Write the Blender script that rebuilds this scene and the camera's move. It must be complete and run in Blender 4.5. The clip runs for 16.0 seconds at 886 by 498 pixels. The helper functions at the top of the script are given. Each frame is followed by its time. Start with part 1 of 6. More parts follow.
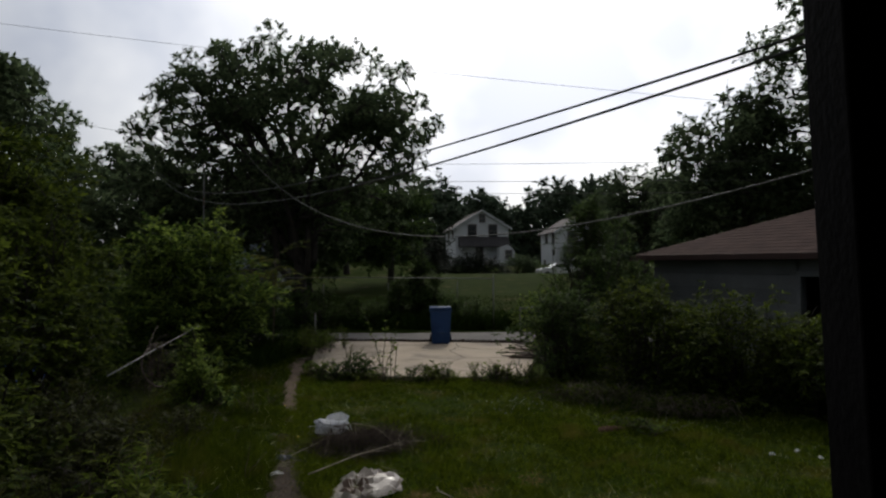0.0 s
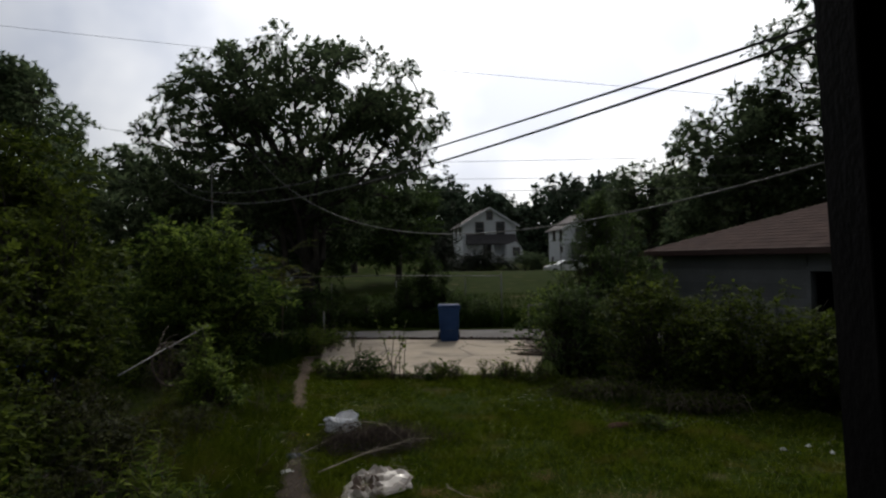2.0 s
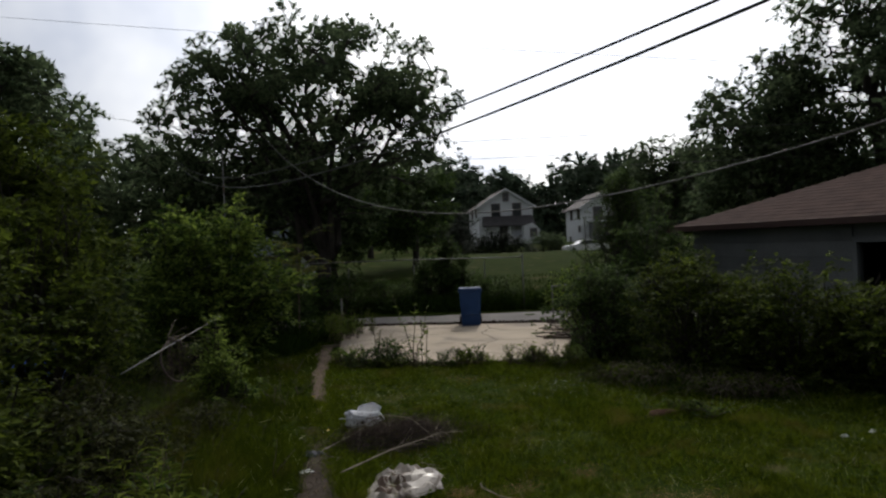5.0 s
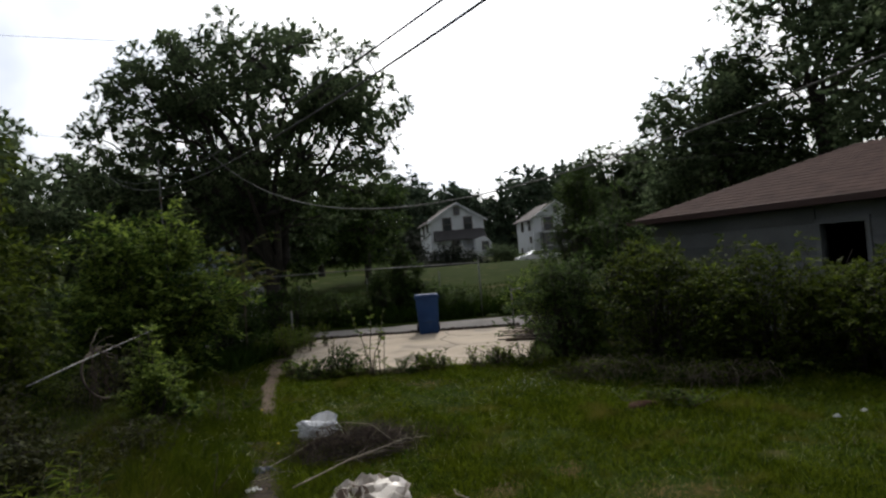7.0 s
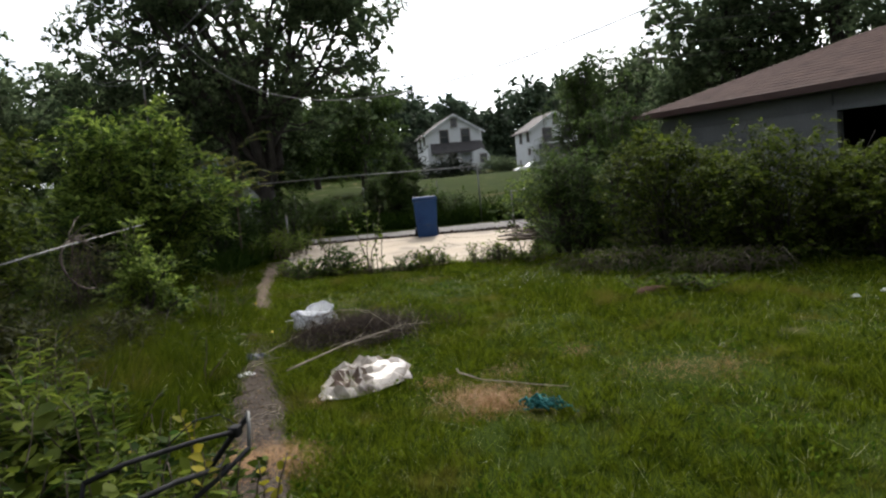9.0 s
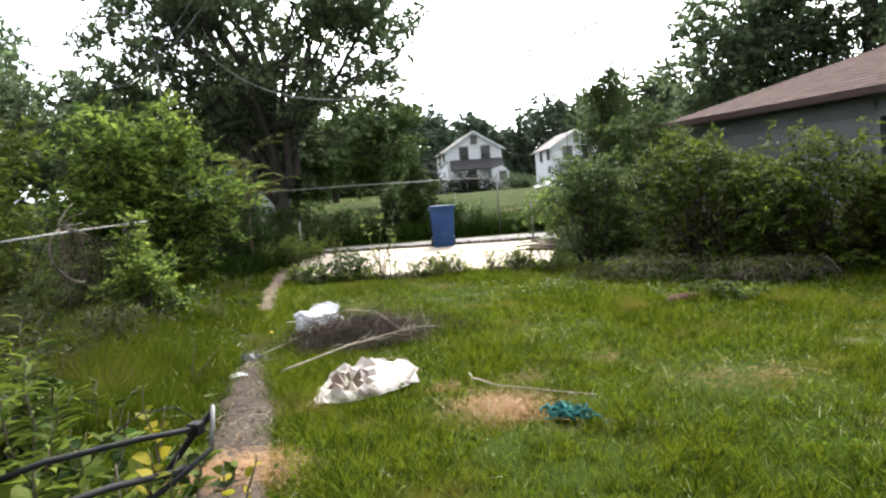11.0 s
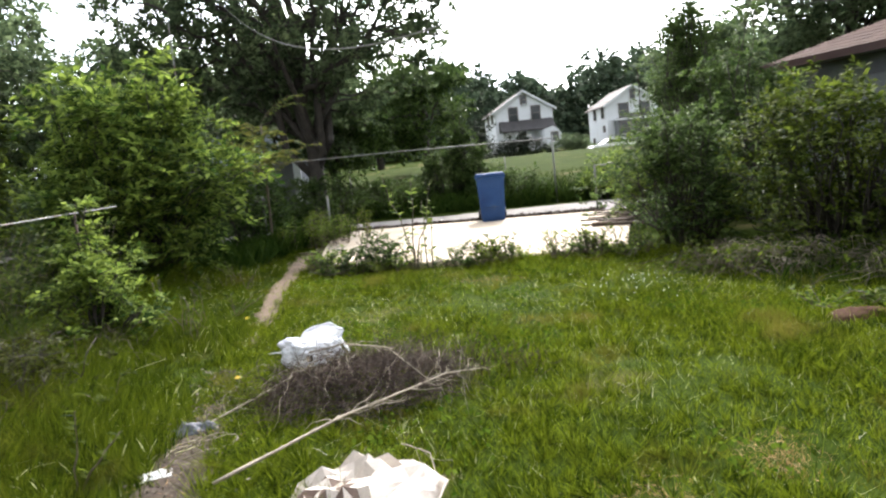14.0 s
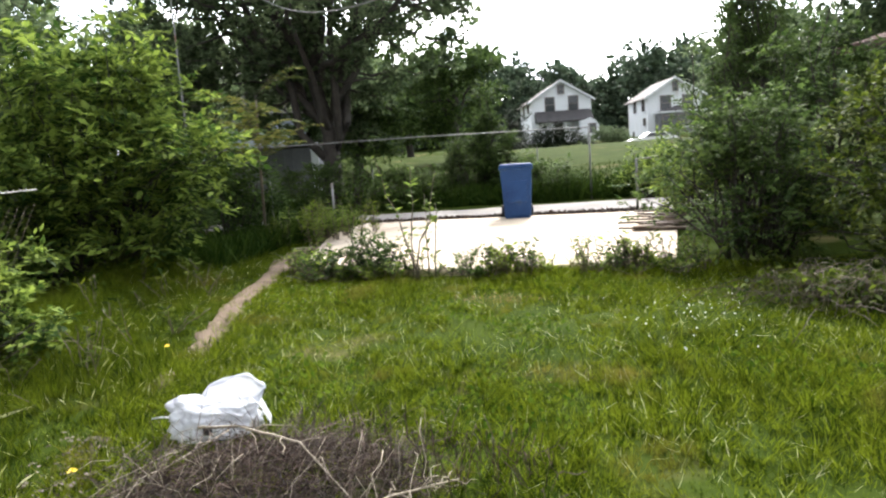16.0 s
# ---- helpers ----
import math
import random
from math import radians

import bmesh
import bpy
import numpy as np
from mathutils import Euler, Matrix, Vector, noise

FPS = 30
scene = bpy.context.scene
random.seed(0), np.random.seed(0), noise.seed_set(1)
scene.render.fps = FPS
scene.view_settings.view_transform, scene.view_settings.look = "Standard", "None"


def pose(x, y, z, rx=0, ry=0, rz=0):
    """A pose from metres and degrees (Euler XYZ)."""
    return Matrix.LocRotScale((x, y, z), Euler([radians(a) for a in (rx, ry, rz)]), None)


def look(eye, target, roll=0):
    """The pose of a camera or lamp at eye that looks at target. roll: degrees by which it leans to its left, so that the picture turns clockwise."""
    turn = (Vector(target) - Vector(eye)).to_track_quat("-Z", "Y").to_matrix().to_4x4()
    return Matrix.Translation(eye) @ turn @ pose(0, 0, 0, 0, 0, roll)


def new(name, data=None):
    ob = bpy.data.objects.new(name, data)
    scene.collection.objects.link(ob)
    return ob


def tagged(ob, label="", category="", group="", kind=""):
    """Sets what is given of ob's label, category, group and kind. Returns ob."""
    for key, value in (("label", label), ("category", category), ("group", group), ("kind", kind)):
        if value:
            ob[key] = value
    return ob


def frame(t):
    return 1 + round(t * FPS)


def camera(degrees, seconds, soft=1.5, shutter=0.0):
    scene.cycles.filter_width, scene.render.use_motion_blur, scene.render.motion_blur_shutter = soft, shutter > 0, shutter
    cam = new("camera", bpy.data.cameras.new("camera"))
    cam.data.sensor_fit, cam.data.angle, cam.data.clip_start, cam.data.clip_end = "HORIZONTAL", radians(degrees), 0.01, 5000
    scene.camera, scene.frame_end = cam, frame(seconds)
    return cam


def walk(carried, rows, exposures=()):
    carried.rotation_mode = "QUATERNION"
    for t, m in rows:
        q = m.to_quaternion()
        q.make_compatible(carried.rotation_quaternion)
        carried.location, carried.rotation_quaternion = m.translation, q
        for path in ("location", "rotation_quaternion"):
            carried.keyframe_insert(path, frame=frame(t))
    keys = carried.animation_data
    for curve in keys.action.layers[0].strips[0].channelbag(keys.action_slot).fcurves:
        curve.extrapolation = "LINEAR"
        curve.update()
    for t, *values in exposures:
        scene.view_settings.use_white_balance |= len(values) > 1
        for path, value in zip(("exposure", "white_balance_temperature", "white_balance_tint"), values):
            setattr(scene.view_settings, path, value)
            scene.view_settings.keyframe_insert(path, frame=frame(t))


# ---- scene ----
from mathutils.geometry import delaunay_2d_cdt

cam = camera(66.3, 16.0, soft=2.3)
PATH = [
    (0, (1.337, -0.074, 2.476), (1.029, 1.902, 2.514), -0.5),
    (0.5, (1.337, -0.074, 2.475), (1.028, 1.902, 2.51), -0.4),
    (1, (1.335, -0.073, 2.474), (1.027, 1.903, 2.508), -0.2),
    (1.5, (1.336, -0.072, 2.472), (1.026, 1.903, 2.506), -0.3),
    (2, (1.333, -0.074, 2.47), (1.003, 1.898, 2.502), -1.0),
    (2.5, (1.318, -0.085, 2.455), (0.878, 1.866, 2.457), -0.6),
    (3, (1.338, -0.08, 2.466), (0.953, 1.882, 2.502), -2.6),
    (3.5, (1.35, -0.03, 2.442), (0.897, 1.918, 2.405), -2.4),
    (4, (1.315, 0.104, 2.447), (0.881, 2.056, 2.415), -2.3),
    (4.2, (1.239, 0.172, 2.446), (0.831, 2.13, 2.43), -2.5),
    (6.3, (1.038, 1.129, 2.256), (0.695, 3.1, 2.238), -2.6),
    (6.5, (0.999, 1.16, 2.199), (0.728, 3.141, 2.149), -2.3),
    (7, (0.89, 1.297, 2.054), (0.657, 3.283, 2.085), -4.8),
    (7.5, (0.822, 1.405, 1.982), (0.478, 3.375, 1.98), -2.5),
    (8, (0.89, 1.561, 1.845), (0.388, 3.489, 1.672), -4.6),
    (8.5, (0.897, 1.636, 1.777), (0.498, 3.583, 1.559), -2.2),
    (9, (0.783, 1.749, 1.644), (0.536, 3.723, 1.431), -5.5),
    (9.2, (0.718, 1.762, 1.613), (0.518, 3.732, 1.333), -4.0),
    (11.3, (0.735, 2.506, 1.362), (0.415, 4.474, 1.215), -4.0),
    (11.5, (0.737, 2.675, 1.384), (0.283, 4.613, 1.189), -1.2),
    (12, (0.601, 3.059, 1.365), (-0.18, 4.893, 1.206), -2.6),
    (12.5, (0.524, 3.385, 1.392), (-0.158, 5.246, 1.126), -5.3),
    (13, (0.613, 3.808, 1.344), (0.125, 5.729, 1.079), -5.7),
    (13.5, (0.564, 4.211, 1.412), (0.031, 6.12, 1.146), -4.8),
    (14, (0.429, 4.612, 1.432), (-0.019, 6.545, 1.187), -6.0),
    (14.5, (0.426, 5.053, 1.383), (-0.121, 6.96, 1.126), -5.3),
    (15, (0.451, 5.466, 1.402), (-0.116, 7.346, 1.024), -5.2),
    (15.5, (0.362, 5.91, 1.421), (-0.118, 7.833, 1.153), -5.6),
    (16, (0.343, 6.379, 1.374), (-0.197, 8.286, 1.106), -4.2),
]
EXPOSURES = [(0, -2.6), (3, -2.5), (4.2, -2.4), (6.5, -1.95), (7.5, -1.82), (8.0, -1.72), (8.5, -1.3), (9.2, -0.75), (11.3, 0.38), (12.5, 0.38), (14, 0.42), (15, 0.32), (15.5, 0.42), (16, 0.5)]
walk(cam, [(t, look(eye, target, roll)) for t, eye, target, roll in PATH], EXPOSURES)

# ---- sky and sun: thin bright overcast, hazy sun ahead of the walk ----
SUN_AZ, SUN_EL = radians(1), radians(40)
world = bpy.data.worlds.new("overcast_sky")
scene.world = world
world.use_nodes = True
wt = world.node_tree
wt.nodes.clear()
w_out = wt.nodes.new("ShaderNodeOutputWorld")
w_bg = wt.nodes.new("ShaderNodeBackground")
w_sky = wt.nodes.new("ShaderNodeTexSky")
w_sky.sky_type = "NISHITA"
w_sky.sun_disc = False
w_sky.sun_elevation, w_sky.sun_rotation = SUN_EL, SUN_AZ
w_sky.air_density, w_sky.dust_density = 1.0, 3.0
w_co = wt.nodes.new("ShaderNodeTexCoord")
w_noise = wt.nodes.new("ShaderNodeTexNoise")
w_noise.inputs["Scale"].default_value = 2.6
w_noise.inputs["Detail"].default_value = 5.0
w_ramp = wt.nodes.new("ShaderNodeValToRGB")
w_ramp.color_ramp.elements[0].position, w_ramp.color_ramp.elements[0].color = 0.40, (6.6, 7.2, 8.6, 1)
w_ramp.color_ramp.elements[1].position, w_ramp.color_ramp.elements[1].color = 0.56, (11.6, 11.8, 12.2, 1)
w_mix = wt.nodes.new("ShaderNodeMix")
w_mix.data_type = "RGBA"
w_mix.inputs[0].default_value = 0.82
wt.links.new(w_co.outputs["Generated"], w_noise.inputs["Vector"])
wt.links.new(w_noise.outputs["Fac"], w_ramp.inputs["Fac"])
wt.links.new(w_sky.outputs["Color"], w_mix.inputs[6])
wt.links.new(w_ramp.outputs["Color"], w_mix.inputs[7])
# thin cloud is brighter in the haze below the sun
w_nrm = wt.nodes.new("ShaderNodeVectorMath")
w_nrm.operation = "NORMALIZE"
w_dot = wt.nodes.new("ShaderNodeVectorMath")
w_dot.operation = "DOT_PRODUCT"
HAZE_EL = radians(27)
w_dot.inputs[1].default_value = (math.sin(SUN_AZ) * math.cos(HAZE_EL), math.cos(SUN_AZ) * math.cos(HAZE_EL), math.sin(HAZE_EL))
w_max = wt.nodes.new("ShaderNodeMath")
w_max.operation = "MAXIMUM"
w_max.inputs[1].default_value = 0.0
w_pow = wt.nodes.new("ShaderNodeMath")
w_pow.operation = "POWER"
w_pow.inputs[1].default_value = 3.0
w_glow = wt.nodes.new("ShaderNodeMath")
w_glow.operation = "MULTIPLY_ADD"
w_glow.inputs[1].default_value, w_glow.inputs[2].default_value = 6.3, 1.2
w_mul = wt.nodes.new("ShaderNodeVectorMath")
w_mul.operation = "SCALE"
wt.links.new(w_co.outputs["Generated"], w_nrm.inputs[0])
wt.links.new(w_nrm.outputs["Vector"], w_dot.inputs[0])
wt.links.new(w_dot.outputs["Value"], w_max.inputs[0])
wt.links.new(w_max.outputs[0], w_pow.inputs[0])
wt.links.new(w_pow.outputs[0], w_glow.inputs[0])
wt.links.new(w_mix.outputs[2], w_mul.inputs[0])
wt.links.new(w_glow.outputs[0], w_mul.inputs["Scale"])
wt.links.new(w_mul.outputs["Vector"], w_bg.inputs["Color"])
w_bg.inputs["Strength"].default_value = 0.1
wt.links.new(w_bg.outputs["Background"], w_out.inputs["Surface"])

sun_data = bpy.data.lights.new("sun", "SUN")
sun_data.energy, sun_data.angle, sun_data.color = 5.0, radians(2), (1.0, 0.95, 0.86)
sun = new("sun", sun_data)
sun.matrix_world = look((40 * math.sin(SUN_AZ), 40 * math.cos(SUN_AZ), 40 * math.tan(SUN_EL)), (0, 0, 0))

# ---- materials ----
def material(name, col_a, col_b, scale=3.0, fine=40.0, rough=0.8, metal=0.0, bump=0.2, bump_dist=0.02,
             translucent=0.0, island=0.0, random_ob=0.0, stain=None, stain_scale=0.6, stain_at=0.6, coat=0.0, world_space=True, spec=0.5):
    """A procedural surface: two colours mixed at two scales, an optional stain, bump, and a spread of tone from piece to piece."""
    m = bpy.data.materials.new(name)
    m.use_nodes = True
    nt = m.node_tree
    nt.nodes.clear()
    n, l = nt.nodes.new, nt.links.new
    out = n("ShaderNodeOutputMaterial")
    bsdf = n("ShaderNodeBsdfPrincipled")
    if world_space:
        vec = n("ShaderNodeNewGeometry").outputs["Position"]
    else:
        vec = n("ShaderNodeTexCoord").outputs["Object"]
    big = n("ShaderNodeTexNoise")
    big.inputs["Scale"].default_value, big.inputs["Detail"].default_value = scale, 4.0
    small = n("ShaderNodeTexNoise")
    small.inputs["Scale"].default_value, small.inputs["Detail"].default_value = fine, 3.0
    l(vec, big.inputs["Vector"])
    l(vec, small.inputs["Vector"])
    add = n("ShaderNodeMath")
    add.operation = "MULTIPLY_ADD"
    add.inputs[1].default_value = 0.6
    l(big.outputs["Fac"], add.inputs[0])
    half = n("ShaderNodeMath")
    half.operation = "MULTIPLY"
    half.inputs[1].default_value = 0.4
    l(small.outputs["Fac"], half.inputs[0])
    l(half.outputs[0], add.inputs[2])
    last = add.outputs[0]
    if island or random_ob:
        src = n("ShaderNodeNewGeometry").outputs["Random Per Island"] if island else n("ShaderNodeObjectInfo").outputs["Random"]
        k = n("ShaderNodeMath")
        k.operation = "MULTIPLY_ADD"
        k.inputs[1].default_value = island or random_ob
        l(src, k.inputs[0])
        sub = n("ShaderNodeMath")
        sub.operation = "SUBTRACT"
        sub.inputs[1].default_value = 0.5 * (island or random_ob)
        l(last, sub.inputs[0])
        l(sub.outputs[0], k.inputs[2])
        last = k.outputs[0]
    ramp = n("ShaderNodeValToRGB")
    ramp.color_ramp.elements[0].position, ramp.color_ramp.elements[0].color = 0.3, (*col_a, 1)
    ramp.color_ramp.elements[1].position, ramp.color_ramp.elements[1].color = 0.7, (*col_b, 1)
    l(last, ramp.inputs["Fac"])
    colour = ramp.outputs["Color"]
    if stain:
        sn = n("ShaderNodeTexNoise")
        sn.inputs["Scale"].default_value, sn.inputs["Detail"].default_value = stain_scale, 6.0
        l(vec, sn.inputs["Vector"])
        sr = n("ShaderNodeValToRGB")
        sr.color_ramp.elements[0].position, sr.color_ramp.elements[1].position = stain_at - 0.08, stain_at + 0.08
        l(sn.outputs["Fac"], sr.inputs["Fac"])
        mx = n("ShaderNodeMix")
        mx.data_type = "RGBA"
        l(sr.outputs["Color"], mx.inputs[0])
        l(colour, mx.inputs[6])
        mx.inputs[7].default_value = (*stain, 1)
        colour = mx.outputs[2]
    l(colour, bsdf.inputs["Base Color"])
    bsdf.inputs["Roughness"].default_value, bsdf.inputs["Metallic"].default_value = rough, metal
    bsdf.inputs["Specular IOR Level"].default_value = spec
    if coat:
        bsdf.inputs["Coat Weight"].default_value = coat
    if bump:
        b = n("ShaderNodeBump")
        b.inputs["Strength"].default_value, b.inputs["Distance"].default_value = bump, bump_dist
        l(add.outputs[0], b.inputs["Height"])
        l(b.outputs["Normal"], bsdf.inputs["Normal"])
    surface = bsdf.outputs["BSDF"]
    if translucent:
        tr = n("ShaderNodeBsdfTranslucent")
        l(colour, tr.inputs["Color"])
        ms = n("ShaderNodeMixShader")
        ms.inputs[0].default_value = translucent
        l(surface, ms.inputs[1])
        l(tr.outputs["BSDF"], ms.inputs[2])
        surface = ms.outputs["Shader"]
    l(surface, out.inputs["Surface"])
    return m


def leaf_mat(name, a, b, translucent=0.45, rough=0.65, spec=0.09, scale=0.9, fine=6.0, island=0.55, **more):
    return material(name, a, b, scale=scale, fine=fine, rough=rough, bump=0, translucent=translucent, island=island, spec=spec, **more)


M_LEAF_MAPLE = leaf_mat("leaf_maple", (0.050, 0.078, 0.038), (0.158, 0.205, 0.104), 0.68)
M_LEAF_BUSH = leaf_mat("leaf_bush", (0.022, 0.038, 0.006), (0.118, 0.156, 0.022), 0.5)
M_LEAF_LIGHT = leaf_mat("leaf_light", (0.032, 0.066, 0.013), (0.235, 0.315, 0.060), 0.55)
M_LEAF_HEDGE = leaf_mat("leaf_hedge", (0.026, 0.050, 0.014), (0.098, 0.148, 0.040), 0.5)
# greyed green: the haze over the far woods is put into the leaf colour
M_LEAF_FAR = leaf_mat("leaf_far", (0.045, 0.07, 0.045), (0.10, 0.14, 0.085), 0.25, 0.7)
M_LEAF_YEW = leaf_mat("leaf_yew", (0.012, 0.020, 0.012), (0.042, 0.056, 0.036), 0.1)
M_LEAF_SUMAC = leaf_mat("leaf_sumac", (0.06, 0.09, 0.02), (0.20, 0.20, 0.05), 0.45)
M_LEAF_YELLOW_GREEN = leaf_mat("leaf_yellow_green", (0.05, 0.085, 0.012), (0.20, 0.25, 0.035), 0.45)
M_LEAF_VINE = leaf_mat("leaf_vine", (0.030, 0.056, 0.008), (0.170, 0.215, 0.030), 0.5)
M_GRASS = leaf_mat("grass_blade", (0.018, 0.037, 0.002), (0.172, 0.216, 0.016), 0.45, 0.6, spec=0.02, scale=2.2, fine=7.0, island=0.72, stain=(0.19, 0.165, 0.035), stain_scale=1.5, stain_at=0.655)
M_GRASS_TALL = leaf_mat("grass_tall", (0.016, 0.034, 0.002), (0.118, 0.152, 0.012), 0.45, 0.5, spec=0.03, scale=1.6, fine=5.0, island=0.9, stain=(0.15, 0.12, 0.03), stain_scale=0.9, stain_at=0.64)
# near-white blades: sun glints on grass painted as colour, dry blades among them
M_PALE = leaf_mat("pale_blade", (0.40, 0.42, 0.18), (0.72, 0.72, 0.42), 0.35, 0.35, spec=0.4)
M_LEAF_YELLOW = leaf_mat("yellow_leaf", (0.22, 0.22, 0.02), (0.46, 0.38, 0.04), 0.5)
# brown for tarp facets turned from the sun: shade as colour
M_TARP_SHADE = material("shaded_canvas", (0.085, 0.055, 0.04), (0.15, 0.10, 0.075), scale=4, fine=80, rough=0.8, bump=0.15)
M_STRAW = material("straw", (0.25, 0.12, 0.042), (0.56, 0.33, 0.13), island=0.6, bump=0, rough=0.7, translucent=0.15)
M_GROUND = material("ground_turf", (0.019, 0.033, 0.004), (0.040, 0.058, 0.008), scale=0.8, fine=25, rough=1.0, bump=0.5, bump_dist=0.04, spec=0.03,
                    stain=(0.12, 0.10, 0.045), stain_scale=0.9, stain_at=0.66)
M_SOIL_DRY = material("dry_soil", (0.10, 0.074, 0.054), (0.20, 0.15, 0.11), scale=2.5, fine=60, rough=0.95, bump=0.6, bump_dist=0.03, spec=0.1,
                      stain=(0.08, 0.06, 0.04), stain_scale=4, stain_at=0.64)
M_SOIL = material("trodden_soil", (0.042, 0.032, 0.026), (0.105, 0.082, 0.064), scale=2.5, fine=60, rough=0.95, bump=0.6, bump_dist=0.03, spec=0.1,
                  stain=(0.08, 0.06, 0.04), stain_scale=4, stain_at=0.62)
M_ALLEY = material("alley_gravel", (0.17, 0.155, 0.145), (0.27, 0.25, 0.235), scale=0.9, fine=70, rough=0.95, bump=0.5, bump_dist=0.02,
                   stain=(0.15, 0.135, 0.12), stain_scale=1.3, stain_at=0.64)
M_BARK = material("bark", (0.02, 0.017, 0.014), (0.065, 0.055, 0.046), scale=6, fine=40, rough=0.95, bump=0.8, bump_dist=0.04)
M_REDSOIL = material("red_brown_soil", (0.030, 0.017, 0.011), (0.085, 0.045, 0.029), scale=5, fine=50, rough=0.95, bump=0.6, spec=0.1)
M_TWIG = material("twig_bark", (0.06, 0.045, 0.03), (0.16, 0.13, 0.10), scale=6, fine=60, rough=0.9, bump=0.3, island=0.4)
M_DEAD = material("dead_branch", (0.17, 0.14, 0.10), (0.44, 0.38, 0.29), scale=5, fine=60, rough=0.85, bump=0.4, island=0.5)
M_BRUSH = material("dry_brush", (0.024, 0.015, 0.011), (0.085, 0.055, 0.040), scale=5, fine=60, rough=0.9, bump=0.0, island=0.7)
M_STEEL = material("galvanised_steel", (0.12, 0.12, 0.115), (0.27, 0.27, 0.26), scale=5, fine=60, rough=0.6, metal=0.45, bump=0.1,
                   stain=(0.16, 0.10, 0.06), stain_scale=3, stain_at=0.66)
M_LEAF_DRY = leaf_mat("leaf_dry", (0.020, 0.026, 0.007), (0.070, 0.076, 0.019), 0.35)
M_RUST = material("rusted_wire", (0.05, 0.035, 0.028), (0.11, 0.08, 0.06), scale=8, fine=60, rough=0.8, bump=0.1, spec=0.3)
M_WIRE = material("cable_sheath", (0.035, 0.035, 0.035), (0.07, 0.07, 0.07), rough=0.6, bump=0)
M_WIRE_GREY = material("cable_grey", (0.10, 0.095, 0.09), (0.20, 0.19, 0.18), rough=0.6, bump=0)
M_WHITE = material("white_siding", (0.66, 0.68, 0.71), (0.78, 0.80, 0.83), scale=0.5, fine=9, rough=0.7, bump=0.1,
                   stain=(0.55, 0.53, 0.50), stain_scale=0.8, stain_at=0.68)
M_ROOF_GREY = material("grey_shingles", (0.12, 0.105, 0.10), (0.22, 0.195, 0.18), scale=1.5, fine=14, rough=0.9, bump=0.4)
M_ROOF_DARK = material("dark_shingles", (0.035, 0.033, 0.035), (0.08, 0.075, 0.075), scale=1.5, fine=14, rough=0.9, bump=0.4)
M_ROOF_BROWN = material("brown_shingles", (0.05, 0.032, 0.028), (0.105, 0.066, 0.056), scale=3.0, fine=30, rough=0.95, bump=0.5, random_ob=0.03, spec=0.08)
M_FASCIA = material("red_brown_fascia", (0.035, 0.015, 0.012), (0.062, 0.027, 0.022), scale=3, fine=30, rough=0.6, bump=0.2)
M_GARAGE = material("grey_painted_boards", (0.13, 0.14, 0.15), (0.21, 0.222, 0.235), scale=1.5, fine=25, rough=0.75, bump=0.25, random_ob=0.25,
                    stain=(0.18, 0.18, 0.175), stain_scale=1.8, stain_at=0.66)
M_DARK = material("dark_interior", (0.012, 0.012, 0.012), (0.03, 0.03, 0.03), rough=0.9, bump=0)
# near-black base colour holds the shade on the backlit side of the post
M_PORCH = material("near_black_timber", (0.006, 0.0055, 0.0055), (0.015, 0.013, 0.0125), scale=4, fine=50, rough=0.9, bump=0.4, random_ob=0.3, spec=0.05)
M_GREYHOUSE = material("blue_grey_siding", (0.16, 0.19, 0.24), (0.26, 0.29, 0.34), scale=0.8, fine=10, rough=0.8, bump=0.1)
M_SHED = material("grey_shed_metal", (0.10, 0.105, 0.115), (0.17, 0.175, 0.185), scale=1.0, fine=12, rough=0.6, bump=0.1)
M_BIN = material("blue_plastic", (0.010, 0.038, 0.13), (0.022, 0.075, 0.21), scale=3, fine=30, rough=0.45, bump=0.08,
                 stain=(0.05, 0.08, 0.14), stain_scale=3, stain_at=0.68, spec=0.25)
M_BIN_LID = material("blue_plastic_lid", (0.008, 0.028, 0.095), (0.016, 0.055, 0.155), scale=3, fine=30, rough=0.65, bump=0.08, spec=0.2)
M_RUBBER = material("black_rubber", (0.012, 0.012, 0.012), (0.03, 0.03, 0.03), rough=0.8, bump=0.1)
M_BLACK = material("black_paint", (0.012, 0.012, 0.013), (0.03, 0.03, 0.032), scale=8, fine=60, rough=0.7, bump=0.1, spec=0.12)
# the dark brown blotches put the shade of the folds into the canvas colour
M_TARP = material("beige_canvas", (0.40, 0.345, 0.29), (0.58, 0.52, 0.455), scale=3, fine=80, rough=0.3, bump=0.12,
                  stain=(0.12, 0.085, 0.06), stain_scale=4.5, stain_at=0.62)
M_CLOVER = leaf_mat("clover", (0.035, 0.075, 0.008), (0.13, 0.19, 0.022), 0.4, rough=0.9, spec=0.0)
M_GRASS_BANK = leaf_mat("grass_bank", (0.018, 0.040, 0.006), (0.046, 0.076, 0.012), 0.12, 0.7, spec=0.03)
M_BAG = material("white_plastic_film", (0.70, 0.72, 0.76), (0.86, 0.87, 0.90), scale=6, fine=50, rough=0.28, bump=0.6, bump_dist=0.03, translucent=0.33)
M_LITTER = material("grey_plastic", (0.025, 0.028, 0.04), (0.16, 0.17, 0.20), scale=14, fine=60, rough=0.5, bump=0.4, spec=0.3)
M_PAPER = material("white_paper", (0.70, 0.70, 0.68), (0.85, 0.85, 0.83), rough=0.8, bump=0.1)
M_RAG = material("teal_cloth", (0.004, 0.06, 0.065), (0.02, 0.21, 0.20), scale=30, fine=120, rough=0.85, bump=0.6, island=0.5)
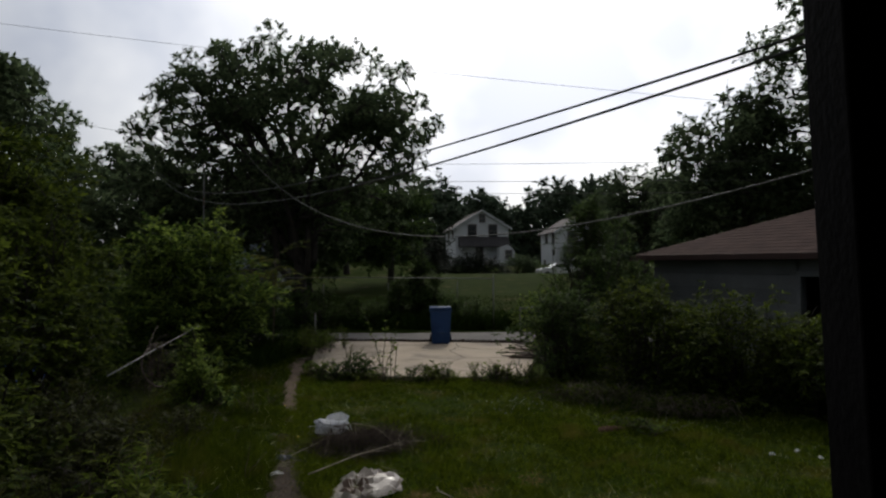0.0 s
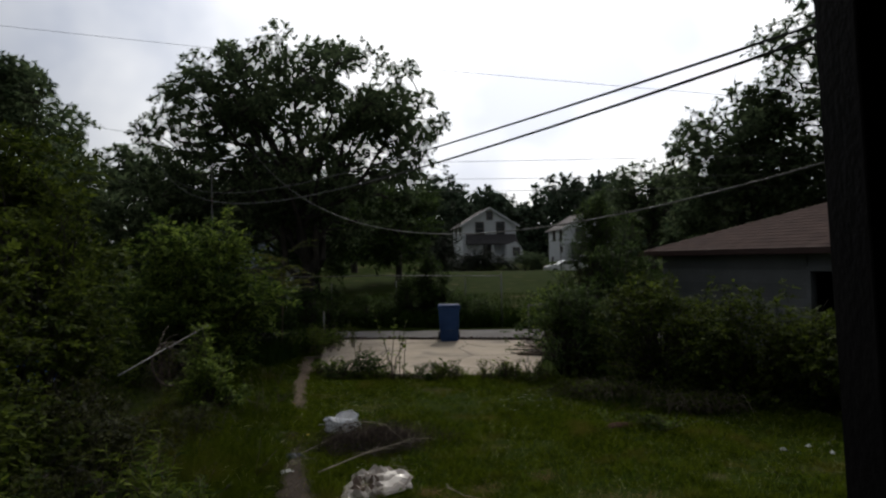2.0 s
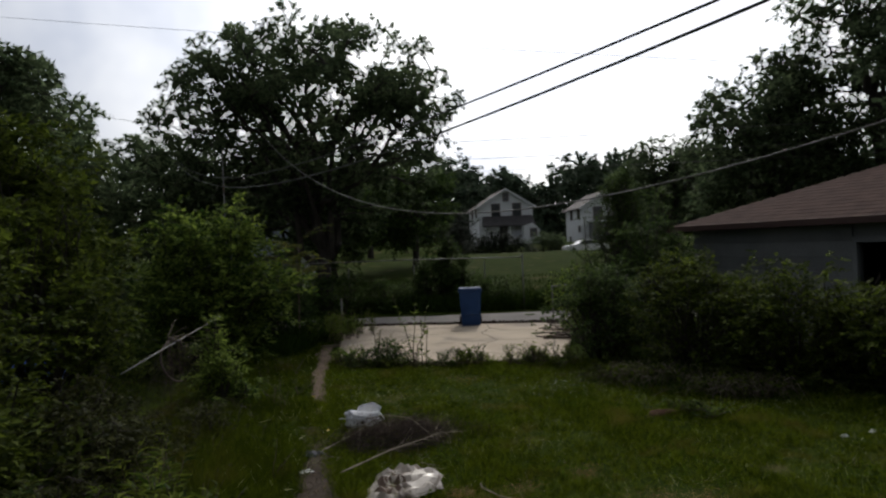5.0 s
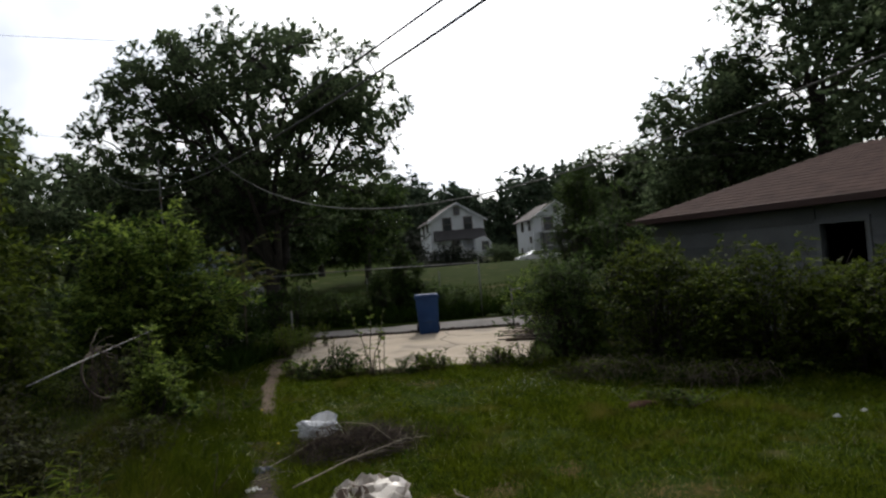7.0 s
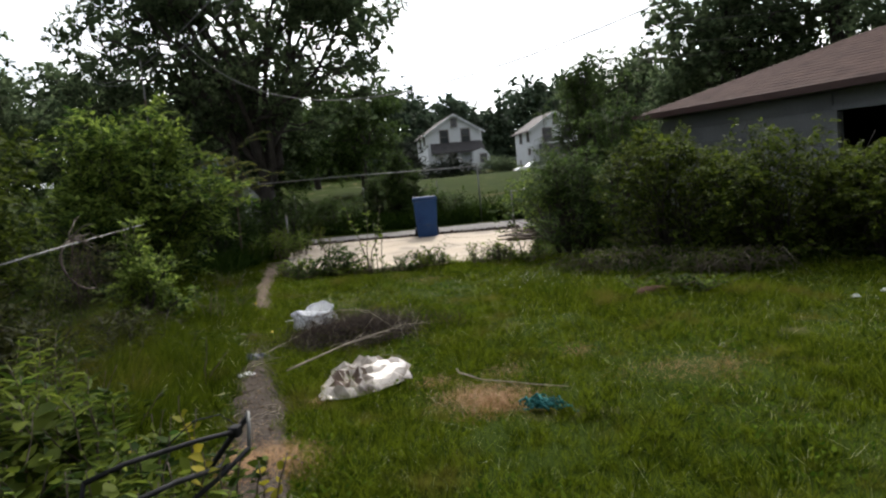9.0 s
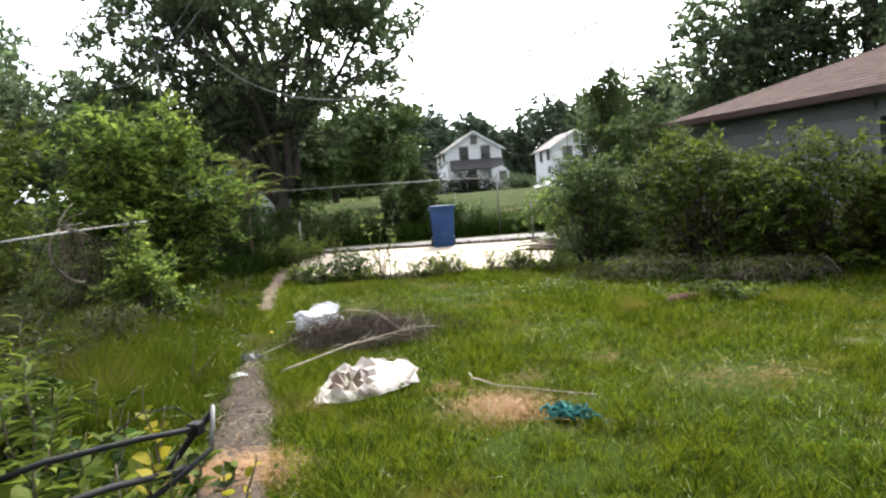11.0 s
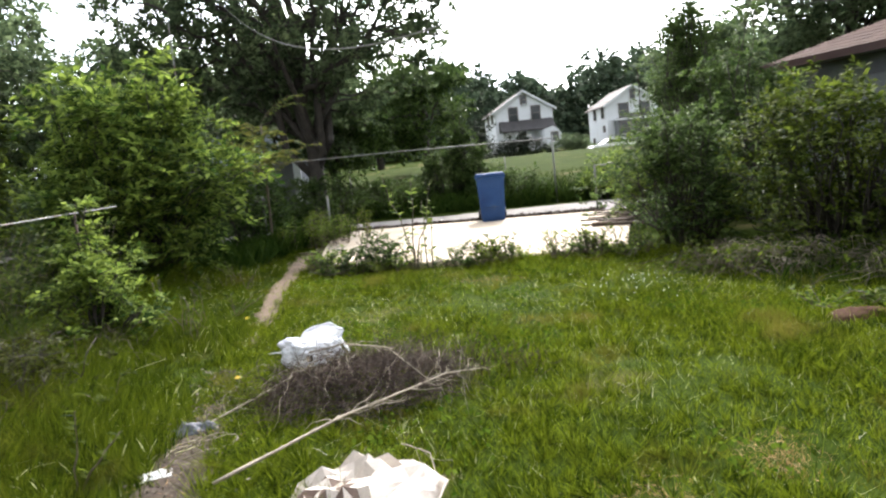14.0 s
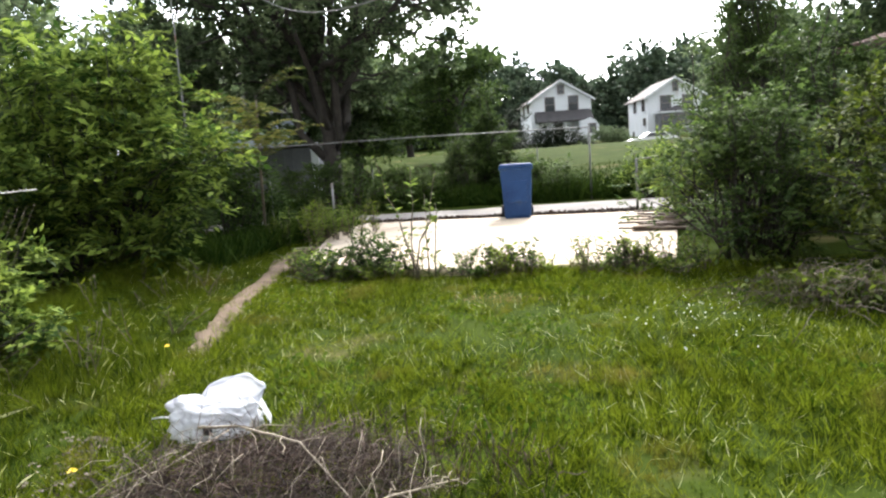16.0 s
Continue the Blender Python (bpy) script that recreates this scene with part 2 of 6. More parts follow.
M_BOARD = material("weathered_board", (0.07, 0.05, 0.038), (0.20, 0.155, 0.12), scale=5, fine=60, rough=0.85, bump=0.4, random_ob=0.5)
M_CAR = material("white_car_paint", (0.75, 0.75, 0.76), (0.83, 0.83, 0.84), rough=0.25, bump=0, coat=0.6)
M_BLUETARP = material("blue_tarpaulin", (0.03, 0.08, 0.35), (0.06, 0.15, 0.50), rough=0.4, bump=0.2)
M_FLOWER = material("yellow_petal", (0.75, 0.55, 0.02), (0.9, 0.7, 0.05), rough=0.6, bump=0)
M_CONCRETE = material("pale_concrete", (0.44, 0.355, 0.26), (0.62, 0.52, 0.395), scale=0.9, fine=30, rough=0.9, bump=0.2, bump_dist=0.01,
                      stain=(0.30, 0.25, 0.20), stain_scale=0.8, stain_at=0.63)
M_GLASS = material("window_glass", (0.03, 0.035, 0.04), (0.06, 0.065, 0.07), rough=0.06, bump=0)


def cracked(m, scale=0.55, width=0.012):
    """Adds dark crack lines with their own dip to a concrete material."""
    nt = m.node_tree
    n, l = nt.nodes.new, nt.links.new
    bsdf = next(x for x in nt.nodes if x.type == "BSDF_PRINCIPLED")
    old = bsdf.inputs["Base Color"].links[0].from_socket
    geo, no, vo = n("ShaderNodeNewGeometry"), n("ShaderNodeTexNoise"), n("ShaderNodeTexVoronoi")
    no.inputs["Scale"].default_value = 2.0
    mv = n("ShaderNodeMix")
    mv.data_type = "RGBA"
    mv.inputs[0].default_value = 0.16
    l(geo.outputs["Position"], no.inputs["Vector"])
    l(geo.outputs["Position"], mv.inputs[6])
    l(no.outputs["Color"], mv.inputs[7])
    vo.feature = "DISTANCE_TO_EDGE"
    vo.inputs["Scale"].default_value = scale
    l(mv.outputs[2], vo.inputs["Vector"])
    r = n("ShaderNodeValToRGB")
    r.color_ramp.elements[0].position, r.color_ramp.elements[0].color = 0.0, (0, 0, 0, 1)
    r.color_ramp.elements[1].position, r.color_ramp.elements[1].color = width, (1, 1, 1, 1)
    l(vo.outputs["Distance"], r.inputs["Fac"])
    mx = n("ShaderNodeMix")
    mx.data_type = "RGBA"
    l(r.outputs["Color"], mx.inputs[0])
    mx.inputs[6].default_value = (0.10, 0.085, 0.065, 1)
    l(old, mx.inputs[7])
    l(mx.outputs[2], bsdf.inputs["Base Color"])


cracked(M_CONCRETE)


# ---- builders ----
def link_mesh(name, verts, faces, mat, parent=None, label="", smooth=False):
    me = bpy.data.meshes.new(name)
    me.from_pydata([tuple(v) for v in verts], [], [tuple(f) for f in faces])
    me.materials.append(mat)
    if smooth:
        me.polygons.foreach_set("use_smooth", [True] * len(me.polygons))
    me.update()
    ob = new(name, me)
    if parent:
        ob.parent = parent
    if label:
        ob["label"] = label
    return ob


def part(name, bm, mat, parent=None, label="", smooth=False):
    """One bmesh as one mesh object under a thing or a part."""
    me = bpy.data.meshes.new(name)
    bm.to_mesh(me)
    bm.free()
    me.materials.append(mat)
    if smooth:
        me.polygons.foreach_set("use_smooth", [True] * len(me.polygons))
    ob = new(name, me)
    if parent:
        ob.parent = parent
    if label:
        ob["label"] = label
    return ob


def poly_mesh(name, verts, per_face, mat, parent=None, label=""):
    """A fast mesh of separate faces: verts (n * per_face, 3)."""
    nv = len(verts)
    nf = nv // per_face
    me = bpy.data.meshes.new(name)
    me.vertices.add(nv)
    me.vertices.foreach_set("co", np.ascontiguousarray(verts, dtype=np.float32).ravel())
    me.loops.add(nv)
    me.loops.foreach_set("vertex_index", np.arange(nv, dtype=np.int32))
    me.polygons.add(nf)
    me.polygons.foreach_set("loop_start", np.arange(0, nv, per_face, dtype=np.int32))
    me.update(calc_edges=True)
    me.materials.append(mat)
    ob = new(name, me)
    if parent:
        ob.parent = parent
    if label:
        ob["label"] = label
    if parent:
        ob["kind"] = "stuff"
    return ob


def empty(name, x, y, z, rz=0.0):
    ob = new(name)
    ob.matrix_world = pose(x, y, z, 0, 0, rz)
    ob.empty_display_size = 0.1
    return ob


def box(sx, sy, sz, x=0.0, y=0.0, z=0.0, bevel=0.0, m=None):
    """A box of that size standing with its base centre at x, y, z."""
    bm = bmesh.new()
    bmesh.ops.create_cube(bm, size=1.0)
    bmesh.ops.scale(bm, vec=(sx, sy, sz), verts=bm.verts)
    bmesh.ops.translate(bm, vec=(x, y, z + sz / 2), verts=bm.verts)
    if bevel:
        bmesh.ops.bevel(bm, geom=bm.edges[:], offset=bevel, segments=2, affect="EDGES", profile=0.5)
    if m is not None:
        bmesh.ops.transform(bm, matrix=m, verts=bm.verts)
    return bm


def prism(pts, depth_vec):
    """A closed solid from a flat polygon and the vector through its thickness."""
    bm = bmesh.new()
    a = [bm.verts.new(p) for p in pts]
    b = [bm.verts.new(Vector(p) + Vector(depth_vec)) for p in pts]
    bm.faces.new(a)
    bm.faces.new(b[::-1])
    k = len(a)
    for i in range(k):
        bm.faces.new((a[(i + 1) % k], a[i], b[i], b[(i + 1) % k]))
    bmesh.ops.recalc_face_normals(bm, faces=bm.faces)
    return bm


def tube_arrays(pts, radii, sides=6):
    """Vertices and faces of a tube along pts."""
    pts = np.asarray(pts, float)
    k = len(pts)
    radii = np.broadcast_to(np.asarray(radii, float), (k,))
    tang = np.gradient(pts, axis=0)
    tang /= np.linalg.norm(tang, axis=1)[:, None] + 1e-9
    ref = np.where(np.abs(tang[:, 2:3]) > 0.9, np.array([[1.0, 0, 0]]), np.array([[0, 0, 1.0]]))
    u = np.cross(tang, ref)
    u /= np.linalg.norm(u, axis=1)[:, None] + 1e-9
    v = np.cross(tang, u)
    ang = np.arange(sides) * 2 * math.pi / sides
    ring = pts[:, None] + radii[:, None, None] * (np.cos(ang)[None, :, None] * u[:, None] + np.sin(ang)[None, :, None] * v[:, None])
    verts = ring.reshape(-1, 3)
    faces = []
    for i in range(k - 1):
        for j in range(sides):
            a, b = i * sides + j, i * sides + (j + 1) % sides
            faces.append((a, b, b + sides, a + sides))
    faces.append(tuple(range(sides))[::-1])
    faces.append(tuple((k - 1) * sides + j for j in range(sides)))
    return verts, faces


class Tubes:
    """Several tubes gathered into one mesh."""

    def __init__(self):
        self.v, self.f, self.n = [], [], 0

    def add(self, pts, radii, sides=5):
        v, f = tube_arrays(pts, radii, sides)
        self.v.append(v)
        self.f += [tuple(i + self.n for i in q) for q in f]
        self.n += len(v)

    def done(self, name, mat, parent=None, label=""):
        return link_mesh(name, np.concatenate(self.v), self.f, mat, parent, label, smooth=True)


def tube(name, pts, radii, mat, parent=None, label="", sides=8):
    v, f = tube_arrays(pts, radii, sides)
    return link_mesh(name, v, f, mat, parent, label, smooth=True)


def curve_pts(p0, p1, sag=0.0, wob=0.0, n=8, rng=None):
    p0, p1 = np.asarray(p0, float), np.asarray(p1, float)
    t = np.linspace(0, 1, n)[:, None]
    p = p0 + (p1 - p0) * t
    p[:, 2] -= 4 * sag * (t * (1 - t))[:, 0]
    if wob and rng is not None:
        w = rng.normal(0, wob, (n, 3))
        w[0] = w[-1] = 0
        p += w
    return p


def unit(a):
    return a / (np.linalg.norm(a, axis=-1, keepdims=True) + 1e-9)


def leaf_quads(rng, pos, size, aspect=0.5, way=None, droop=0.3, spread=1.0):
    """Diamond leaves with a folded midrib, one quad each: base, edge, tip, edge."""
    n = len(pos)
    d = rng.normal(0, spread, (n, 3))
    if way is not None:
        d = d * 0.6 + way
    d[:, 2] -= droop
    d = unit(d)
    s = unit(np.cross(d, rng.normal(0, 1, (n, 3)) + np.array([0, 0, 1.2])))
    nrm = np.cross(s, d)
    size = np.broadcast_to(np.asarray(size, float), (n,))[:, None]
    mid = pos + d * size * 0.45
    up = nrm * size * 0.10
    v = np.stack([pos, mid + s * size * aspect * 0.5 + up, pos + d * size, mid - s * size * aspect * 0.5 + up], 1)
    return v.reshape(-1, 3)


def leaf_hex(rng, pos, size, aspect=0.6, way=None, droop=0.3, spread=1.0):
    """Six-cornered leaves, broadest below the middle, folded along the midrib and arched."""
    n = len(pos)
    d = rng.normal(0, spread, (n, 3))
    if way is not None:
        d = d * 0.6 + way
    d[:, 2] -= droop
    d = unit(d)
    s = unit(np.cross(d, rng.normal(0, 0.5, (n, 3)) + np.array([0, 0, 1.2])))
    nrm = np.cross(s, d)
    z = np.broadcast_to(np.asarray(size, float), (n,))[:, None]
    w = z * aspect * 0.5
    def at(f, k, up):
        return pos + d * z * f + s * w * k + nrm * z * up
    return np.stack([at(0, 0, 0), at(0.22, 0.85, 0.07), at(0.62, 0.7, 0.06), at(1.0, 0, -0.08), at(0.62, -0.7, 0.06), at(0.22, -0.85, 0.07)], 1).reshape(-1, 3)


def clump_leaves(rng, centres, radii, per, size, flat=0.75, twig=11, aspect=0.5, droop=0.3, star=0.0):
    """Leaves in sprays round each clump's centre: a shoot points outwards and bears leaves to both sides in one layer;
    star turns the leaves round the shoot's tip instead."""
    out = []
    k = np.arange(twig)
    along = (k // 2 + 0.4) / (twig / 2)
    sgn = np.where(k == twig - 1, 0.0, np.where(k % 2, 1.0, -1.0))
    for c, r in zip(centres, radii):
        n = max(2, int(per / twig))
        dirs = rng.normal(0, 1, (n, 3)) + np.array([0, 0, 0.25])
        dirs = unit(dirs)
        dist = r * rng.uniform(0.15, 1.0, n) ** 0.55
        root = c + dirs * dist[:, None] * np.array([1, 1, flat])
        shoot = unit(dirs * np.array([1, 1, 0.45]) + rng.normal(0, 0.35, (n, 3)) + np.array([0, 0, 0.1]))
        side = unit(np.cross(shoot, np.array([0, 0, 1.0]) + rng.normal(0, 0.3, (n, 3))))
        length = size * rng.uniform(1.5, 3.0, n) * (1 - 0.6 * star)
        step = along[None] * length[:, None]
        p = root[:, None] + shoot[:, None] * step[..., None]
        p[..., 2] -= droop * step * along[None] * 0.6
        p += rng.normal(0, size * 0.10, p.shape)
        way = shoot[:, None] * np.where(sgn == 0, 1.0, 0.5)[None, :, None] + side[:, None] * (0.85 * sgn)[None, :, None]
        if star:
            a = rng.uniform(0, 6.28, (n, twig))
            lift = np.cross(side, shoot)
            way = (1 - star) * way + star * (shoot[:, None] * 0.55 + side[:, None] * np.cos(a)[..., None] + lift[:, None] * np.sin(a)[..., None])
        way = way + rng.normal(0, 0.2, p.shape)
        way[..., 2] -= droop * rng.uniform(0.1, 1.0, (n, twig))
        d = unit(way.reshape(-1, 3))
        p = p.reshape(-1, 3)
        s = unit(np.cross(d, np.array([0, 0, 1.0]) + rng.normal(0, 0.38, p.shape)))
        nrm = np.cross(s, d)
        z = (size * rng.uniform(0.6, 1.25, len(p)))[:, None]
        mid, up = p + d * z * 0.42, nrm * z * 0.09
        out.append(np.stack([p, mid + s * z * aspect * 0.5 + up, p + d * z, mid - s * z * aspect * 0.5 + up], 1).reshape(-1, 3))
    return np.concatenate(out)


def gz(x, y):
    """The ground's height."""
    x, y = np.asarray(x, float), np.asarray(y, float)
    def ease(a, b):
        t = np.clip((y - a) / (b - a), 0, 1)
        return t * t * (3 - 2 * t)
    z = 1.5 * ease(24.5, 52) - 0.75 * ease(54, 66) + 1.25 * ease(74, 80) + 9.0 * ease(95, 240)
    z = z + 0.016 * np.sin(1.7 * x + 0.6 * y) + 0.013 * np.sin(2.3 * y - 1.1 * x + 1)
    z = z + 0.09 * np.exp(-((x - 2.35) ** 2 / 0.30 + (y - 9.82) ** 2 / 0.14))
    z = z + 0.08 * np.exp(-((x + 1.18) ** 2 / 0.30 + (y - 8.78) ** 2 / 0.16))
    return z


def path_x(y):
    """The trodden path's middle line."""
    return np.interp(y, [4.2, 5.1, 6.4, 7.6, 8.3, 11.1, 12.5, 14.0, 16.0], [-0.55, -0.78, -1.28, -1.78, -2.05, -3.1, -3.62, -4.15, -4.85])


# ---- ground, path, slab, alley ----
def ground_sheet():
    gx = np.concatenate([-np.geomspace(900, 16, 26), np.arange(-14.5, 12.01, 0.22), np.geomspace(13.5, 900, 26)])
    gy = np.concatenate([-np.geomspace(300, 3, 12), np.arange(-2.2, 26.0, 0.22), np.arange(26.5, 100, 1.5), np.geomspace(103, 1500, 16)])
    X, Y = np.meshgrid(gx, gy)
    Z = gz(X, Y)
    near = (X > -14) & (X < 12) & (Y > -2) & (Y < 26)
    Z = Z + near * np.random.default_rng(3).normal(0, 0.008, X.shape)
    nx, ny = len(gx), len(gy)
    V = np.stack([X, Y, Z], -1).reshape(-1, 3)
    i = np.arange(ny - 1)[:, None] * nx + np.arange(nx - 1)[None]
    F = np.stack([i, i + 1, i + nx + 1, i + nx], -1).reshape(-1, 4)
    ob = link_mesh("ground", V, F, M_GROUND, smooth=True)
    return tagged(ob, "uneven turf of weedy grass over brown soil", "ground", kind="structure")


ground_sheet()


def strip(name, centre, half_l, half_r, mat, lift, label, category):
    """A thin worn strip that follows the ground, with uneven edges."""
    V, F = [], []
    k = 7
    for (x, y), hl, hr in zip(centre, half_l, half_r):
        for j in range(k):
            px = x - hl + (hl + hr) * j / (k - 1)
            edge = 1 - abs(2 * j / (k - 1) - 1)
            worn = 0.0 if 8.5 < y < 10.7 and math.sin(y * 7) < 0.55 else 1.0
            V.append((px, y, float(gz(px, y)) + (lift if 0 < j < k - 1 and worn else -0.03) + 0.008 * math.sin(9 * px + 5 * y) * edge))
    n = len(centre)
    for i in range(n - 1):
        for j in range(k - 1):
            a = i * k + j
            F.append((a, a + 1, a + k + 1, a + k))
    return tagged(link_mesh(name, V, F, mat, smooth=True), label, category, kind="structure")


def path_width(y):
    return np.interp(y, [4, 6.8, 7.6, 8.3, 9.6, 10.6, 11.2, 16.6], [0.25, 0.25, 0.2, 0.09, 0.07, 0.08, 0.17, 0.2])


rng = np.random.default_rng(11)
for y0, y1, mat, label in ((4.2, 9.3, M_SOIL, "narrow trodden path of damp soil through the grass"), (9.8, 16.6, M_SOIL_DRY, "narrow trodden path of dry tan soil through the grass")):
    ys = np.arange(y0, y1, 0.1)
    wl, wr = (path_width(ys) + 0.035 * np.sin(ys * f + o) + rng.normal(0, 0.03, len(ys)) for f, o in ((2.1, 0), (1.7, 2)))
    strip("path", [(float(path_x(y)), y) for y in ys], wl, wr, mat, 0.022, label, "path")


def path_litter():
    """Crumbs of soil, stones and dead leaf bits on the path."""
    rng = np.random.default_rng(12)
    n = 2600
    y = rng.uniform(4.3, 9.2, n)
    x = path_x(y) + rng.normal(0, 0.14, n)
    p = np.stack([x, y, gz(x, y) + 0.028 + rng.uniform(0, 0.012, n)], 1)
    v = leaf_quads(rng, p, rng.uniform(0.008, 0.04, n), 0.5, None, 0.0).reshape(-1, 4, 3)
    v[:, :, 2] = p[:, None, 2] + (v[:, :, 2] - p[:, None, 2]) * 0.4
    tagged(poly_mesh("path_litter", v.reshape(-1, 3), 4, M_TWIG), "dead leaf bits and crumbs of soil on the path", "litter", kind="stuff")


path_litter()


def alley():
    V, F = [], []
    xs = np.concatenate([np.linspace(-60, -12, 25), np.arange(-11.5, 4, 0.4), np.linspace(5, 60, 25)])
    for x in xs:
        y0, y1 = 20.35 + 0.02 * (x + 2), 23.6 + 0.16 * (x + 3.5)
        y1 = max(y1, y0 + 2.2)
        for j in range(7):
            y = y0 + (y1 - y0) * j / 6 + 0.07 * math.sin(3.1 * x + j) * (j in (0, 6))
            V.append((x, y, 0.03 + 0.018 * math.cos((j - 3) * 0.9) - (0.08 if j in (0, 6) else 0)))
    for i in range(len(xs) - 1):
        for j in range(6):
            a = i * 7 + j
            F.append((a, a + 7, a + 8, a + 1))
    tagged(link_mesh("road", V, F, M_ALLEY, smooth=True), "pale gravelled back alley with worn patches", "road", kind="structure")


alley()


def slab():
    outline = [(-4.05, 14.75), (-3.3, 14.15), (-2.2, 14.0), (-0.9, 13.95), (0.1, 14.1), (0.8, 14.25), (1.0, 17.2), (0.8, 19.95), (-0.9, 20.05), (-3.2, 20.2), (-5.75, 20.1), (-5.0, 17.6)]
    bm = prism([(x, y, -0.08) for x, y in outline], (0, 0, 0.15))
    bmesh.ops.bevel(bm, geom=[e for e in bm.edges if all(v.co.z > 0.05 for v in e.verts)], offset=0.02, segments=2, affect="EDGES")
    tagged(part("pavement", bm, M_CONCRETE), "pale cracked concrete parking slab, weathered and stained", "slab", kind="structure")


slab()


# ---- porch and house wall that close the place behind the start ----
def porch():
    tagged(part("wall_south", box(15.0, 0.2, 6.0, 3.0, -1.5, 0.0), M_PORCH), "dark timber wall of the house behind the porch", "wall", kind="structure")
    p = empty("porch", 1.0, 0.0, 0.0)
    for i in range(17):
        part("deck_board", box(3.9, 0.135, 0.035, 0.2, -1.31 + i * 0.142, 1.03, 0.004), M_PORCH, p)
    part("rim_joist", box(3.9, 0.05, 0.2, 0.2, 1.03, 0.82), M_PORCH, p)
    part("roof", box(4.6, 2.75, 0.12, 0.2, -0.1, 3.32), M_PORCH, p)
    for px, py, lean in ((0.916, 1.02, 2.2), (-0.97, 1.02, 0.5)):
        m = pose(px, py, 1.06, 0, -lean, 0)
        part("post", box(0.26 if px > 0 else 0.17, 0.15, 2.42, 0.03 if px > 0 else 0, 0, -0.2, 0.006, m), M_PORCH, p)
    for i in range(5):
        part("step", box(1.36, 0.29, 0.045, 0.02, 1.18 + 0.27 * i, 0.85 - 0.175 * i, 0.006), M_PORCH, p)
    for sx in (-0.68, 0.72):
        pts = [(sx, 1.06, 1.0), (sx, 1.06, 0.70), (sx, 2.25, -0.05), (sx, 2.45, -0.05), (sx, 2.45, 0.06)]
        part("stringer", prism(pts, (0.05, 0, 0)), M_PORCH, p)
    tagged(p, "dark weathered timber porch with posts and steps", "porch")


porch()


# ---- houses across the street ----
def window_unit(parent, w, h, m, name="window"):
    """A sash window with a frame, two panes and a sill, facing -y of m."""
    f = bmesh.new()
    for sx, sz, x, z in ((w + 0.2, 0.1, 0, h / 2), (w + 0.2, 0.1, 0, -h / 2 - 0.1), (0.1, h + 0.2, -w / 2 - 0.05, -h / 2 - 0.1), (0.1, h + 0.2, w / 2 + 0.05, -h / 2 - 0.1), (w, 0.06, 0, -0.03)):
        b = box(sx, 0.1, sz, x, -0.05, z)
        me = bpy.data.meshes.new("tmp")
        b.to_mesh(me)
        b.free()
        f.from_mesh(me)
        bpy.data.meshes.remove(me)
    bmesh.ops.transform(f, matrix=m, verts=f.verts)
    win = part(name, f, M_ROOF_GREY, parent, "grey-framed sash window")
    part("pane", box(w, 0.03, h / 2, 0, -0.015, 0, 0, m), M_GLASS, win)
    part("pane", box(w, 0.03, h / 2, 0, -0.03, -h / 2, 0, m), M_GLASS, win)
    part("sill", box(w + 0.3, 0.16, 0.06, 0, -0.1, -h / 2 - 0.16, 0, m), M_WHITE, win)
    return win


